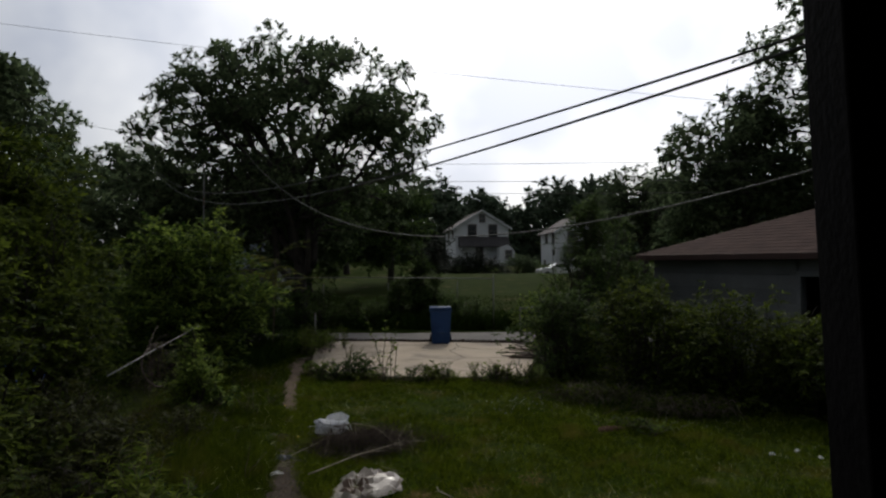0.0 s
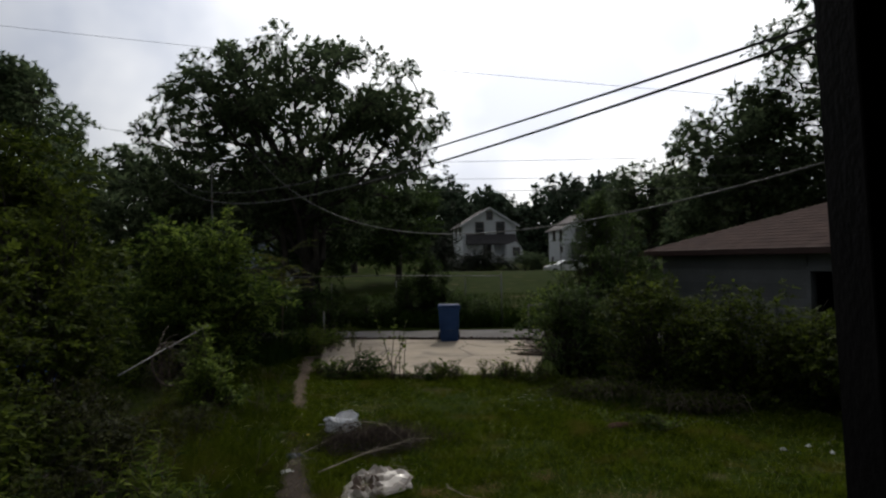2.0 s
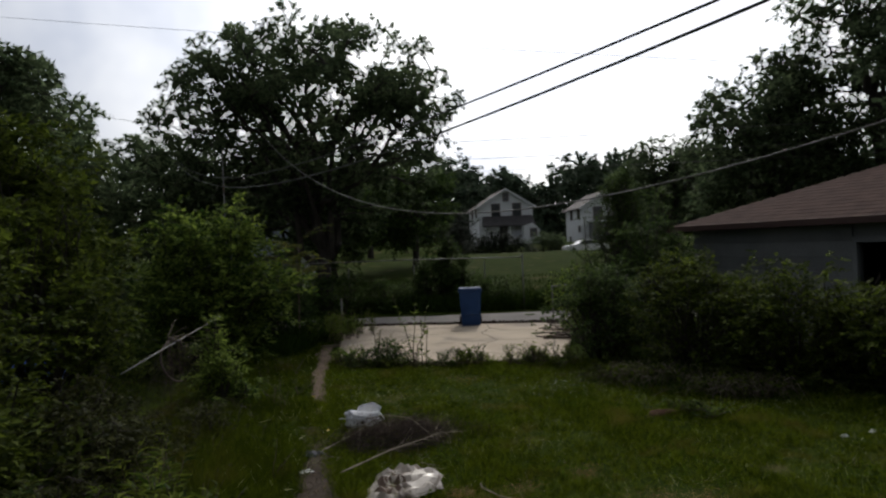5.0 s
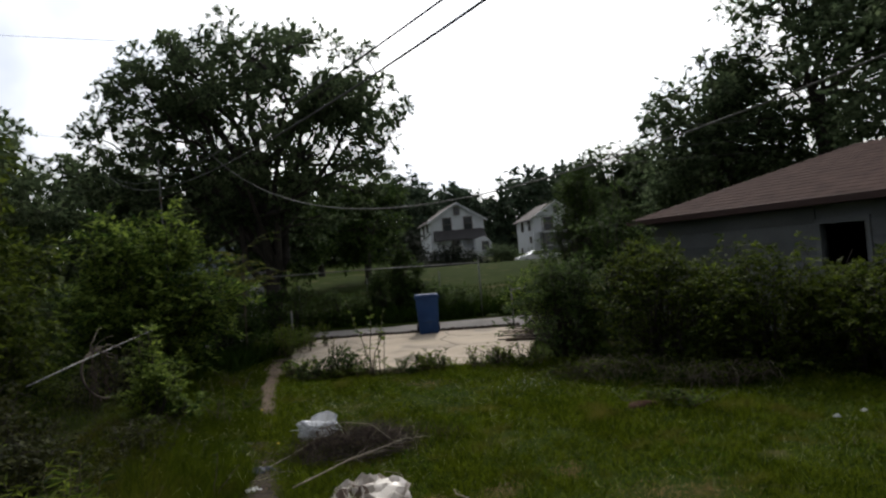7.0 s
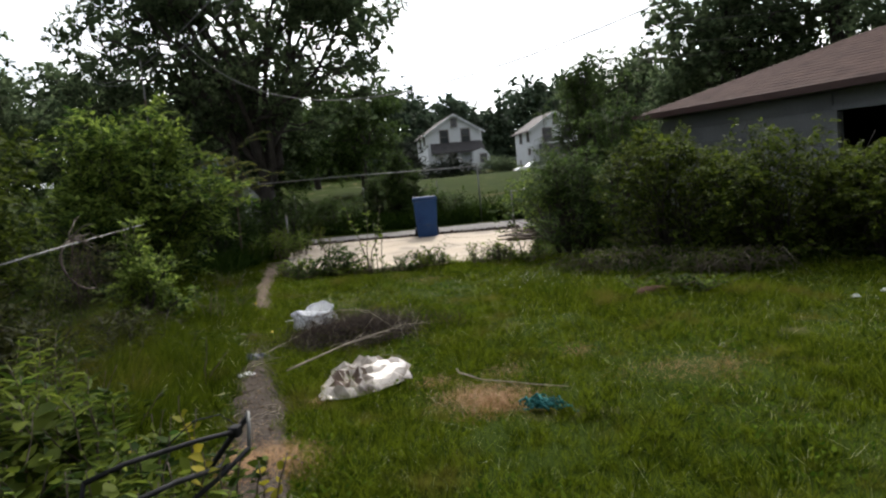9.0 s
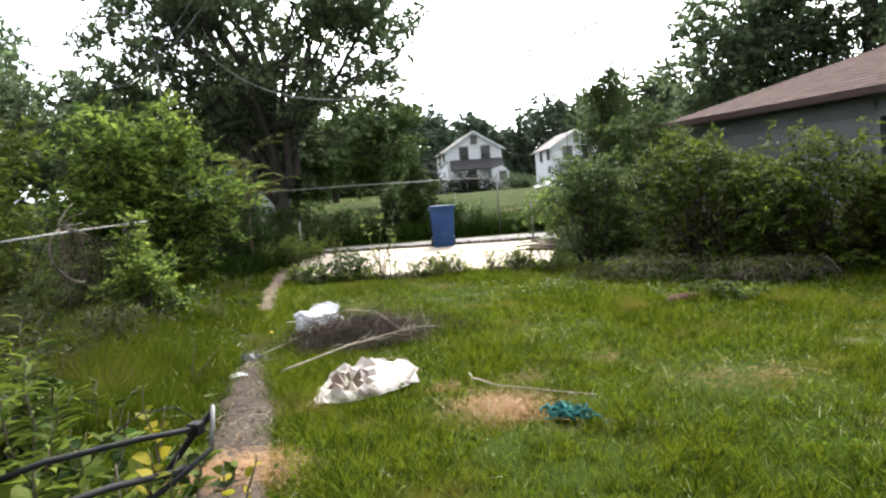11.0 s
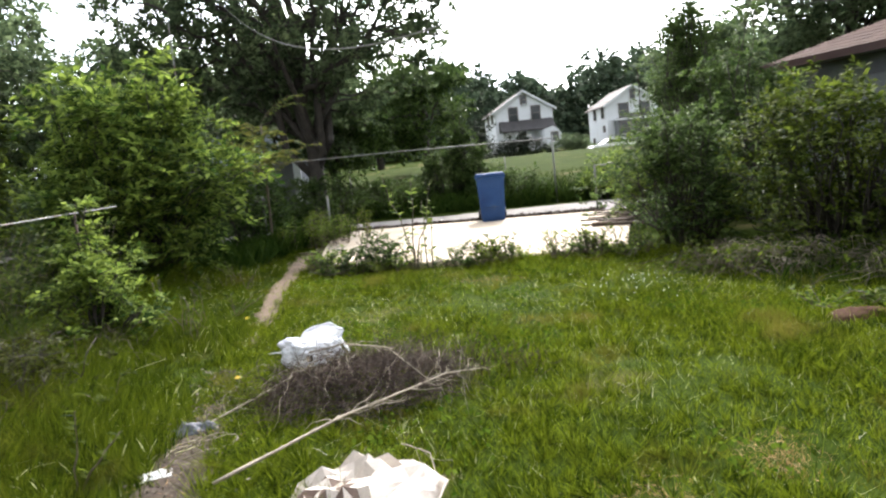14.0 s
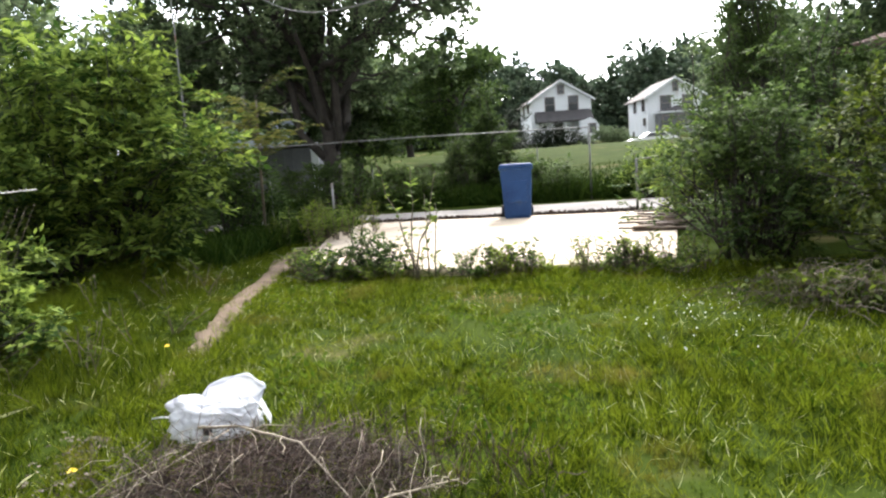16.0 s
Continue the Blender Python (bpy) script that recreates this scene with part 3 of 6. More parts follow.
def gable_house(name, x, y, z, rz, w, depth, eave, apex, label, wall_mat, roof_mat, fronts, sides, porch_roof=None, group=""):
    """A gabled house whose gable faces -y of its own frame; x, y is the front's middle."""
    h = empty(name, x, y, z, rz)
    pts = [(-w / 2, 0, -1), (w / 2, 0, -1), (w / 2, 0, eave), (0, 0, apex - 0.12), (-w / 2, 0, eave)]
    part("wall", prism(pts, (0, depth, 0)), wall_mat, h)
    slope = (apex - eave) / (w / 2)
    for s in (-1, 1):
        e = w / 2 + 0.4
        p = [(0, -0.4, apex), (s * e, -0.4, apex - slope * e), (s * e, -0.4, apex - slope * e - 0.16), (0, -0.4, apex - 0.16)]
        part("roof", prism(p, (0, depth + 0.8, 0)), roof_mat, h)
        p = [(0, -0.44, apex + 0.01), (s * e, -0.44, apex - slope * e), (s * e, -0.44, apex - slope * e - 0.22), (0, -0.44, apex - 0.22)]
        part("bargeboard", prism(p, (0, 0.035, 0)), M_WHITE, h)
    for wx, wz, ww, wh in fronts:
        window_unit(h, ww, wh, pose(wx, -0.003, wz))
    for wy, wz, ww, wh in sides:
        window_unit(h, ww, wh, pose(-w / 2 - 0.003, wy, wz, 0, 0, -90))
    if porch_roof:
        x0, x1, z0, z1, out, hip = porch_roof
        xm = (x0 + x1) / 2
        if hip:
            c = [(x0, 0.05, z0), (x0, -out, z0), (x1, -out, z0), (x1, 0.05, z0), (xm, 0.05, z1)]
            pr = bmesh.new()
            q = [pr.verts.new(p) for p in c] + [pr.verts.new((p[0], p[1], p[2] - 0.12)) for p in c[:4]]
            for f in ((0, 1, 4), (1, 2, 4), (2, 3, 4), (5, 6, 1, 0), (6, 7, 2, 1), (7, 8, 3, 2), (8, 7, 6, 5)):
                pr.faces.new([q[k] for k in f])
            part("porch_roof", pr, M_ROOF_DARK, h, "dark shingled hipped porch roof")
            part("porch_fascia", box(x1 - x0 + 0.05, 0.06, 0.16, xm, -out - 0.03, z0 - 0.15), M_WHITE, h)
            part("porch_fascia", box(0.06, out, 0.16, x0 - 0.03, -out / 2, z0 - 0.15), M_WHITE, h)
            for k in range(3):
                window_unit(h, 0.9, 1.1, pose(x0 + 0.9 + k * (x1 - x0 - 1.8) / 2, -out + 0.146, 1.75))
            # grey here is the shade below the porch roof, put into the wall colour
            part("porch_wall", box(x1 - x0 - 0.3, out - 0.15, z0 - 0.1, xm, -out / 2 + 0.075, 0), M_SHED, h, "enclosed porch, its shade under the roof painted grey")
        else:
            p = [(x0, 0, z1), (x0, -out, z0), (x0, -out, z0 - 0.18), (x0, 0, z0 - 0.1)]
            part("porch_roof", prism(p, (x1 - x0, 0, 0)), M_ROOF_DARK, h, "dark shingled porch roof")
            for i in range(4):
                px = x0 + 0.1 + (x1 - x0 - 1.7) * i / 3
                part("porch_post", box(0.14, 0.14, z0 - 0.1, px, -out + 0.15, 0), M_WHITE, h)
            part("porch_wall", box(x1 - x0 - 1.7, out - 0.1, 1.0, (x0 + x1) / 2 - 0.8, -out / 2, -0.3), wall_mat, h)
            part("door", box(0.95, 0.08, 2.05, xm - 0.5, -0.04, 0.3, 0.01), M_ROOF_DARK, h)
            p = [(x1 - 1.5, -out - 0.12, -0.5), (x1 + 0.5, -out - 0.12, -0.5), (x1 + 0.5, -out - 0.12, z0 - 0.75), (x1 + 0.1, -out - 0.12, z0 - 0.2), (x1 - 0.4, -out - 0.12, z0 + 0.12), (x1 - 1.5, -out - 0.12, z0 - 0.16)]
            part("entry", prism(p, (0, out + 0.1, 0)), wall_mat, h, "white walled entry with a sloping top")
            window_unit(h, 0.7, 0.9, pose(x1 - 0.3, -out - 0.123, 1.35))
    return tagged(h, label, "house", group)


gable_house("house", -6.95, 85.0, 2.0, 16, 6.8, 9.0, 4.9, 7.0, "white two-storey house with grey gable roof and dark porch roof", M_WHITE, M_ROOF_GREY,
            [(-1.25, 4.3, 0.95, 1.55), (1.4, 4.3, 0.95, 1.55), (0.05, 5.9, 0.6, 0.9)], [(2.0, 4.3, 1.0, 1.4), (5.5, 4.3, 1.0, 1.4)],
            (-3.0, 3.3, 2.4, 3.6, 1.7, False), group="houses across the street")
gable_house("house", 5.05, 83.0, 1.6, 13, 5.7, 8.6, 4.6, 6.35, "white two-storey house with grey roof and dark hipped porch", M_WHITE, M_ROOF_GREY,
            [(-0.95, 3.7, 0.95, 1.4), (1.35, 3.7, 0.95, 1.3), (0.1, 5.35, 0.4, 0.85)], [(1.5, 3.75, 0.9, 1.25), (5.2, 3.75, 0.9, 1.25), (1.2, 1.9, 0.7, 0.6), (6.2, 0.7, 0.5, 0.5)],
            (-2.2, 2.75, 2.75, 3.4, 1.8, True), group="houses across the street")
gable_house("house", -27.0, 46.0, 0.8, -20, 7.5, 9.0, 4.6, 7.6, "blue-grey house with a dark gable roof behind trees", M_GREYHOUSE, M_ROOF_DARK,
            [(-1.4, 4.2, 1.1, 1.4), (1.6, 4.2, 1.1, 1.4)], [(3.0, 3.2, 1.0, 1.3)])


def shed():
    s = empty("shed", -12.85, 30.5, 0.25, 12)
    part("wall", box(3.6, 2.4, 2.05, 0, 0, -0.2), M_SHED, s)
    part("roof", box(3.9, 2.7, 0.1, 0, 0, 1.86, 0.02), M_ROOF_DARK, s)
    part("corner_board", box(0.28, 0.06, 2.2, 1.72, -1.24, -0.2, 0.01), M_WHITE, s, "peeling white corner board")
    for i in range(11):
        part("batten", box(0.05, 0.03, 1.95, -1.7 + i * 0.32, -1.213, -0.15), M_SHED, s)
    tagged(s, "low grey metal shed with a white corner board", "shed")


shed()


# ---- garage with hipped brown roof ----
GAR = pose(4.05, 18.2, 0, 0, 0, -58)   # x runs along the long wall towards the start, y away from the yard


def garage():
    g = new("garage")
    g.matrix_world = GAR
    L, D, E = 8.2, 6.4, 2.47
    d0, d1, dh = 4.35, 5.2, 2.12
    part("wall", box(d0, 0.1, E, d0 / 2, 0.07, 0), M_GARAGE, g)
    part("wall", box(L - d1, 0.1, E, (L + d1) / 2, 0.07, 0), M_GARAGE, g)
    part("wall", box(d1 - d0, 0.1, E - dh, (d0 + d1) / 2, 0.07, dh), M_GARAGE, g)
    part("wall", box(0.12, D - 0.12, E, 0.06, D / 2 + 0.06, 0), M_GARAGE, g)
    part("wall", box(0.12, D - 0.12, E, L - 0.06, D / 2 + 0.06, 0), M_GARAGE, g)
    part("wall", box(L - 0.24, 0.12, E, L / 2, D - 0.06, 0), M_GARAGE, g)
    part("floor", box(L - 0.3, D - 0.4, 0.05, L / 2, D / 2, 0.0), M_DARK, g)
    for a, b in ((0.0, d0 - 0.09), (d1 + 0.09, L)):
        for i in range(8):
            bm = box(b - a - 0.006, 0.022, 0.292, (a + b) / 2, 0.0, 0.06 + i * 0.299, 0.004)
            bmesh.ops.rotate(bm, verts=bm.verts, cent=(0, 0, 0.06 + i * 0.299), matrix=Matrix.Rotation(radians(5.0), 3, "X"))
            part("board", bm, M_GARAGE, g)
    part("door_frame", box(0.09, 0.16, dh, d0 - 0.045, 0.03, 0, 0.004), M_GARAGE, g, "grey painted door frame")
    part("door_frame", box(0.09, 0.16, dh, d1 + 0.045, 0.03, 0, 0.004), M_GARAGE, g, "grey painted door frame")
    part("door_frame", box(d1 - d0 + 0.18, 0.16, 0.1, (d0 + d1) / 2, 0.03, dh, 0.004), M_GARAGE, g, "grey painted door frame")
    o, R = 0.42, 3.85
    c = [(-o, -o, E + 0.1), (L + o, -o, E + 0.1), (L + o, D + o, E + 0.1), (-o, D + o, E + 0.1)]
    r = [(D / 2 - 0.1, D / 2, R), (L - D / 2 + 0.1, D / 2, R)]
    for face in ((c[0], c[1], r[1], r[0]), (c[1], c[2], r[1]), (c[2], c[3], r[0], r[1]), (c[3], c[0], r[0])):
        part("roof", prism(face, (0, 0, -0.06)), M_ROOF_BROWN, g, "brown asphalt shingle hip roof")
    # courses of shingles on the slope over the long wall and on the far hip
    rr = random.Random(5)
    sl = (R - E - 0.1) / (D / 2 + o)
    for k in range(17):
        t0, t1 = k / 17, (k + 1.1) / 17
        y0, y1 = -o + (D / 2 + o) * t0, -o + (D / 2 + o) * min(t1, 1)
        xa, xb = -o + (D / 2 - 0.1 + o) * t0, L + o - (D / 2 - 0.1 + o) * t0
        za, zb = E + 0.1 + sl * (y0 + o) + 0.013, E + 0.1 + sl * (y1 + o) + 0.006
        p = [(xa, y0, za), (xb, y0, za), (xb - 0.1, y1, zb), (xa + 0.15, y1, zb)]
        part("shingle_course", prism(p, (0, 0, -0.006)), M_ROOF_BROWN, g)
    part("fascia", box(L + 2 * o, 0.035, 0.13, L / 2, -o - 0.022, E, 0.004), M_FASCIA, g, "red-brown fascia board")
    part("fascia", box(0.035, D + 2 * o, 0.13, -o - 0.022, D / 2, E, 0.004), M_FASCIA, g, "red-brown fascia board")
    part("soffit", box(L + 2 * o - 0.02, o, 0.02, L / 2, -o / 2 - 0.03, E + 0.005), M_GARAGE, g)
    tagged(g, "grey boarded garage with brown hipped roof and open doorway", "garage")


garage()


# ---- woody plants ----
def limb_path(rng, a, b, n=7, wob=0.06, arch=0.0):
    a, b = np.asarray(a, float), np.asarray(b, float)
    length = np.linalg.norm(b - a)
    p = curve_pts(a, b, -arch * length, wob * length / n * 2, n, rng)
    return p


def tree(name, x, y, height, crown, trunk_r, leaf, label, seed, mat=None, clumps=60, per=260, size=0.2, fork=0.3, limbs=9,
         clump_r=(0.5, 1.1), hollow=0.35, group="", category="tree", shape=1.0, star=0.45, aspect=0.66):
    """A tree: tapered trunk, forked limbs out to clumps, twigs, and sprays of leaves. crown: (cx, cy, cz, rx, ry, rz)."""
    rng = np.random.default_rng(seed)
    z0 = float(gz(x, y)) - 0.1
    t = empty(name, x, y, z0)
    cx, cy, cz, rx, ry, rz = crown
    C = []
    while len(C) < clumps:
        q = rng.uniform(-1, 1, 3)
        r = np.linalg.norm(q)
        if r > 1 or r < hollow:
            continue
        if q[2] < 0 and rng.uniform() < 0.35 * shape:
            continue
        C.append((cx - x + q[0] * rx, cy - y + q[1] * ry, cz - z0 + q[2] * rz))
    C = np.array(C)
    R = rng.uniform(clump_r[0], clump_r[1], len(C))
    fork_z = height * fork
    T = Tubes()
    top = np.array([(cx - x) * 0.6, (cy - y) * 0.6, height * 0.86])
    trunk_pts = [np.array([0, 0, 0.0]), np.array([0.02, 0, 0.25]), np.array([rng.normal(0, 0.06), 0, fork_z * 0.6]), np.array([rng.normal(0, 0.1), rng.normal(0, 0.1), fork_z])]
    k = 5
    for i in range(1, k + 1):
        trunk_pts.append(trunk_pts[3] + (top - trunk_pts[3]) * i / k + rng.normal(0, 0.02 * height, 3) * (i < k))
    trunk_pts = np.array(trunk_pts)
    rad = np.concatenate([[trunk_r * 1.5, trunk_r * 1.12, trunk_r, trunk_r * 0.9], trunk_r * np.linspace(0.72, 0.12, k)])
    T.add(trunk_pts, rad, 10)
    T.done("trunk", M_BARK, t)
    # main limbs to far clumps, then each clump hangs on its nearest limb
    order = rng.permutation(len(C))[:limbs]
    nodes = [trunk_pts[3:]]
    LB = Tubes()
    for i in order:
        s = rng.integers(2, 6)
        a = trunk_pts[s]
        p = limb_path(rng, a, C[i], 9, 0.10, 0.06)
        LB.add(p, np.linspace(trunk_r * 0.5, trunk_r * 0.1, 9), 6)
        nodes.append(p[2:])
    N = np.concatenate(nodes)
    for c, r in zip(C, R):
        d = np.linalg.norm(N - c, axis=1) + 1.2 * np.maximum(0, N[:, 2] - c[2])
        a = N[np.argmin(d)]
        p = limb_path(rng, a, c, 5, 0.12)
        LB.add(p, np.linspace(trunk_r * 0.16, trunk_r * 0.05, 5), 4)
        for _ in range(3):
            LB.add(limb_path(rng, c, c + rng.normal(0, r * 0.6, 3), 3, 0.1), np.linspace(trunk_r * 0.06, 0.006, 3), 3)
    LB.done("limbwork", M_BARK, t)["kind"] = "stuff"
    V = clump_leaves(rng, C, R, per, size, twig=9, aspect=aspect, star=star)
    poly_mesh("crown", V, 4, mat or leaf, t)
    return tagged(t, label, category, group)


def bush(name, x, y, height, rx, ry, leaf, label, seed, clumps=36, per=220, size=0.09, stems=9, group="", base=0.12, aspect=0.5, r=(0.28, 0.5), category="shrub", lean=(0, 0), top_pow=0.6, cone=False):
    """A many-stemmed bush: arching stems from the ground out to leaf clumps, uneven outline."""
    rng = np.random.default_rng(seed)
    z0 = float(gz(x, y)) - 0.05
    b = empty(name, x, y, z0)
    C = []
    for _ in range(clumps):
        a, u = rng.uniform(0, 2 * math.pi), rng.uniform(base, 1.0)
        prof = math.sqrt(max(0.05, 1 - max(0, u - 0.35) ** 2 / 0.43)) * rng.uniform(0.25, 1.0) ** top_pow
        if cone:
            prof = (1.05 - u) ** 0.62 * rng.uniform(0.2, 1.0) ** 0.5
        C.append((math.cos(a) * rx * prof + lean[0] * u, math.sin(a) * ry * prof + lean[1] * u, u * height * rng.uniform(0.9, 1.05)))
    C = np.array(C)
    R = rng.uniform(*r, len(C)) * np.interp(C[:, 2], [0, height], [1.1, 0.65]) * rng.uniform(0.7, 1.15, len(C))
    wave = 1 + 0.22 * np.sin(3 * np.arctan2(C[:, 1], C[:, 0]) + seed) + 0.14 * np.sin(5 * np.arctan2(C[:, 1], C[:, 0]) + 2.1 * seed)
    C *= np.stack([wave, wave, 0.86 + 0.2 * (wave - 1) + 0 * wave], 1)
    if cone:
        R *= np.interp(C[:, 2], [0, height], [1.15, 0.6])
    k = max(4, clumps // 6)          # leading shoots that break the outline
    a, u = rng.uniform(0, 2 * math.pi, k), rng.uniform(0.45, 1.0, k)
    if cone:
        u = rng.uniform(0.15, 0.7, k)
    lead = np.stack([np.cos(a) * rx * (1.12 - 0.75 * u ** 2) + lean[0] * u, np.sin(a) * ry * (1.12 - 0.75 * u ** 2) + lean[1] * u, height * u * rng.uniform(0.95, 1.15, k)], 1)
    C = np.concatenate([C, lead])
    R = np.concatenate([R, rng.uniform(0.35, 0.6, k) * r[0]])
    S = Tubes()
    roots = np.stack([rng.normal(0, rx * 0.22, stems), rng.normal(0, ry * 0.22, stems), np.zeros(stems)], 1)
    for i, c in enumerate(C):
        a = roots[np.argmin(np.linalg.norm(roots[:, :2] - c[:2] * 0.4, axis=1))]
        S.add(limb_path(rng, a, c, 6, 0.10, 0.10), np.linspace(0.018, 0.005, 6) * (0.7 + height * 0.12), 4)
        for _ in range(2):
            S.add(limb_path(rng, c, c + rng.normal(0, R[i] * 0.7, 3), 3, 0.1), np.linspace(0.006, 0.003, 3), 3)
    S.done("branchwork", M_BARK, b)["kind"] = "stuff"
    V = np.concatenate([clump_leaves(rng, C[:-k], R[:-k], per, size, flat=0.85, aspect=aspect), clump_leaves(rng, C[-k:], R[-k:], per * 0.4, size * 1.1, flat=1.4, aspect=aspect)])
    V[:, 2] = np.maximum(V[:, 2], 0.03)
    poly_mesh("foliage", V, 4, leaf, b)
    return tagged(b, label, category, group)


# the broad maple beyond the alley
tree("maple_tree", -8.5, 25.8, 12.0, (-9.3, 26.4, 7.35, 6.3, 4.6, 4.4), 0.27, M_LEAF_MAPLE, "broad dark maple with many limbs and gaps of sky", 21,
     clumps=330, per=297, size=0.16, fork=0.2, limbs=26, clump_r=(0.34, 0.68), hollow=0.36, shape=0.45, star=0.7, aspect=0.62)
# trees behind the garage
G_R = "trees behind the garage"
tree("locust_tree", 12.9, 29.0, 13.5, (12.9, 29.0, 8.4, 3.6, 3.4, 5.2), 0.26, M_LEAF_MAPLE, "tall thin-leaved tree with an open crown", 31, clumps=90, per=324, size=0.18, group=G_R, hollow=0.3, clump_r=(0.4, 0.85))
tree("shade_tree", 9.4, 31.0, 9.4, (9.7, 31.0, 5.7, 3.5, 3.4, 3.6), 0.25, M_LEAF_MAPLE, "dense dark shade tree with a rounded crown", 32, clumps=105, per=279, size=0.22, group=G_R, hollow=0.1)
tree("shade_tree", 14.0, 24.0, 10.5, (14.0, 24.0, 6.2, 3.8, 3.6, 4.2), 0.28, M_LEAF_MAPLE, "dense dark shade tree with a rounded crown", 33, clumps=105, per=279, size=0.22, group=G_R, hollow=0.1)
tree("shade_tree", 8.4, 52.0, 8.4, (8.4, 52.0, 5.9, 4.2, 4.0, 3.4), 0.3, M_LEAF_MAPLE, "dark tree with a dense crown beside the street", 34, clumps=80, per=250, size=0.24, group=G_R, hollow=0.1)
# trees over the neighbour's yard
G_L = "trees beyond the neighbour's yard"
tree("shade_tree", -22.8, 25.0, 12.0, (-22.8, 25.0, 7.2, 4.2, 4.2, 4.8), 0.3, M_LEAF_MAPLE, "large dark tree with a dense billowing crown", 41, clumps=110, per=288, size=0.24, group=G_L, hollow=0.1)
tree("shade_tree", -22.5, 36.0, 8.8, (-22.5, 36.0, 5.8, 4.6, 4.0, 3.4), 0.26, M_LEAF_MAPLE, "dark mid-sized tree with a ragged crown", 42, clumps=85, per=225, size=0.26, group=G_L, hollow=0.1)
tree("shade_tree", -13.6, 35.0, 7.6, (-13.6, 35.0, 4.6, 3.2, 3.2, 3.2), 0.24, M_LEAF_MAPLE, "dark mid-sized tree with a ragged crown", 43, clumps=75, per=225, size=0.26, group=G_L, hollow=0.1)
tree("shade_tree", -14.9, 26.2, 6.8, (-14.9, 26.2, 3.6, 2.5, 2.2, 3.1), 0.16, M_LEAF_MAPLE, "low dark tree leafed down to the ground", 48, clumps=75, per=234, size=0.2, group=G_L, hollow=0.1, shape=0.0, fork=0.15)
tree("shade_tree", -17.2, 22.0, 7.2, (-17.2, 22.0, 3.8, 2.7, 2.4, 3.4), 0.18, M_LEAF_MAPLE, "low dark tree leafed down to the ground", 49, clumps=80, per=234, size=0.2, group=G_L, hollow=0.1, shape=0.0, fork=0.15)
tree("young_tree", -8.6, 42.0, 6.6, (-8.6, 42.0, 4.6, 3.2, 3.0, 2.8), 0.2, M_LEAF_HEDGE, "green young tree with a full low crown", 44, clumps=60, per=380, size=0.19, hollow=0.1)
tree("young_tree", -12.6, 38.0, 6.0, (-12.6, 38.0, 4.0, 3.0, 3.0, 2.8), 0.2, M_LEAF_HEDGE, "green young tree with a full low crown", 45, clumps=50, per=380, size=0.19, hollow=0.1)

tree("shade_tree", -17.0, 60.0, 9.0, (-17.0, 60.0, 6.2, 5.0, 4.0, 4.6), 0.28, M_LEAF_HEDGE, "mid-sized green tree at the street", 46, clumps=80, per=198, size=0.3, group=G_L, hollow=0.0, shape=0.2)
tree("shade_tree", -26.0, 62.0, 10.0, (-26.0, 62.0, 6.6, 6.0, 4.0, 5.0), 0.28, M_LEAF_HEDGE, "mid-sized green tree at the street", 47, clumps=80, per=198, size=0.3, group=G_L, hollow=0.0, shape=0.2)

# shrubs along the neighbour's fence
G_F = "shrubs along the fence"
bush("box_elder", -6.85, 14.2, 3.65, 1.6, 1.5, M_LEAF_LIGHT, "tall bright green box elder bush on the fence line", 51, clumps=105, per=198, size=0.145, group=G_F, r=(0.3, 0.55), aspect=0.42)
bush("box_elder", -7.5, 9.6, 4.8, 1.7, 2.0, M_LEAF_BUSH, "tall leafy dark green bush over the fence", 52, clumps=110, per=308, size=0.115, group=G_F, r=(0.35, 0.6))
bush("box_elder", -11.3, 14.4, 4.6, 1.6, 1.6, M_LEAF_BUSH, "leafy dark green bush beyond the fence", 53, clumps=80, per=264, size=0.12, group=G_F, r=(0.35, 0.6))
bush("shrub", -4.3, 10.05, 1.0, 0.6, 0.5, M_LEAF_LIGHT, "low green shrub at the foot of the fence", 54, clumps=34, per=88, size=0.075, group=G_F, r=(0.12, 0.24))
bush("sapling", -4.45, 10.3, 1.55, 0.26, 0.26, M_LEAF_LIGHT, "slender yellow-green sapling climbing the fence", 55, clumps=18, per=77, size=0.08, group=G_F, r=(0.1, 0.2), stems=3)
bush("shrub", -6.6, 17.0, 1.9, 0.9, 1.1, M_LEAF_HEDGE, "dense green shrub near the path's end", 57, clumps=40, per=144, size=0.1, group=G_F, r=(0.22, 0.4))
bush("shrub", -4.75, 7.7, 1.0, 0.7, 0.9, M_LEAF_DRY, "tangled brown shrub under the fence rail", 58, clumps=40, per=66, size=0.07, group=G_F, r=(0.2, 0.36), stems=16)
bush("shrub", -3.9, 5.2, 1.3, 0.8, 0.8, M_LEAF_BUSH, "tangled dark shrub by the porch", 59, clumps=36, per=132, size=0.1, group=G_F, r=(0.2, 0.36))
for i, (fx, fy, fh) in enumerate(((-3.3, 6.3, 0.7), (-2.9, 4.9, 0.9), (-3.7, 7.3, 0.75), (-3.55, 8.3, 0.6), (-2.75, 5.7, 0.7))):
    bush("shrub", fx, fy, fh, 0.5, 0.75, M_LEAF_DRY, "tangled dry brown-green weeds in front of the fence", 500 + i, clumps=38, per=77, size=0.05, group=G_F, r=(0.14, 0.28), stems=18, aspect=0.35)
bush("shrub", -3.4, 6.2, 1.2, 0.5, 0.6, M_LEAF_DRY, "tangled brown shrub at the near end of the fence", 512, clumps=34, per=88, size=0.07, group=G_F, r=(0.16, 0.3), stems=14)
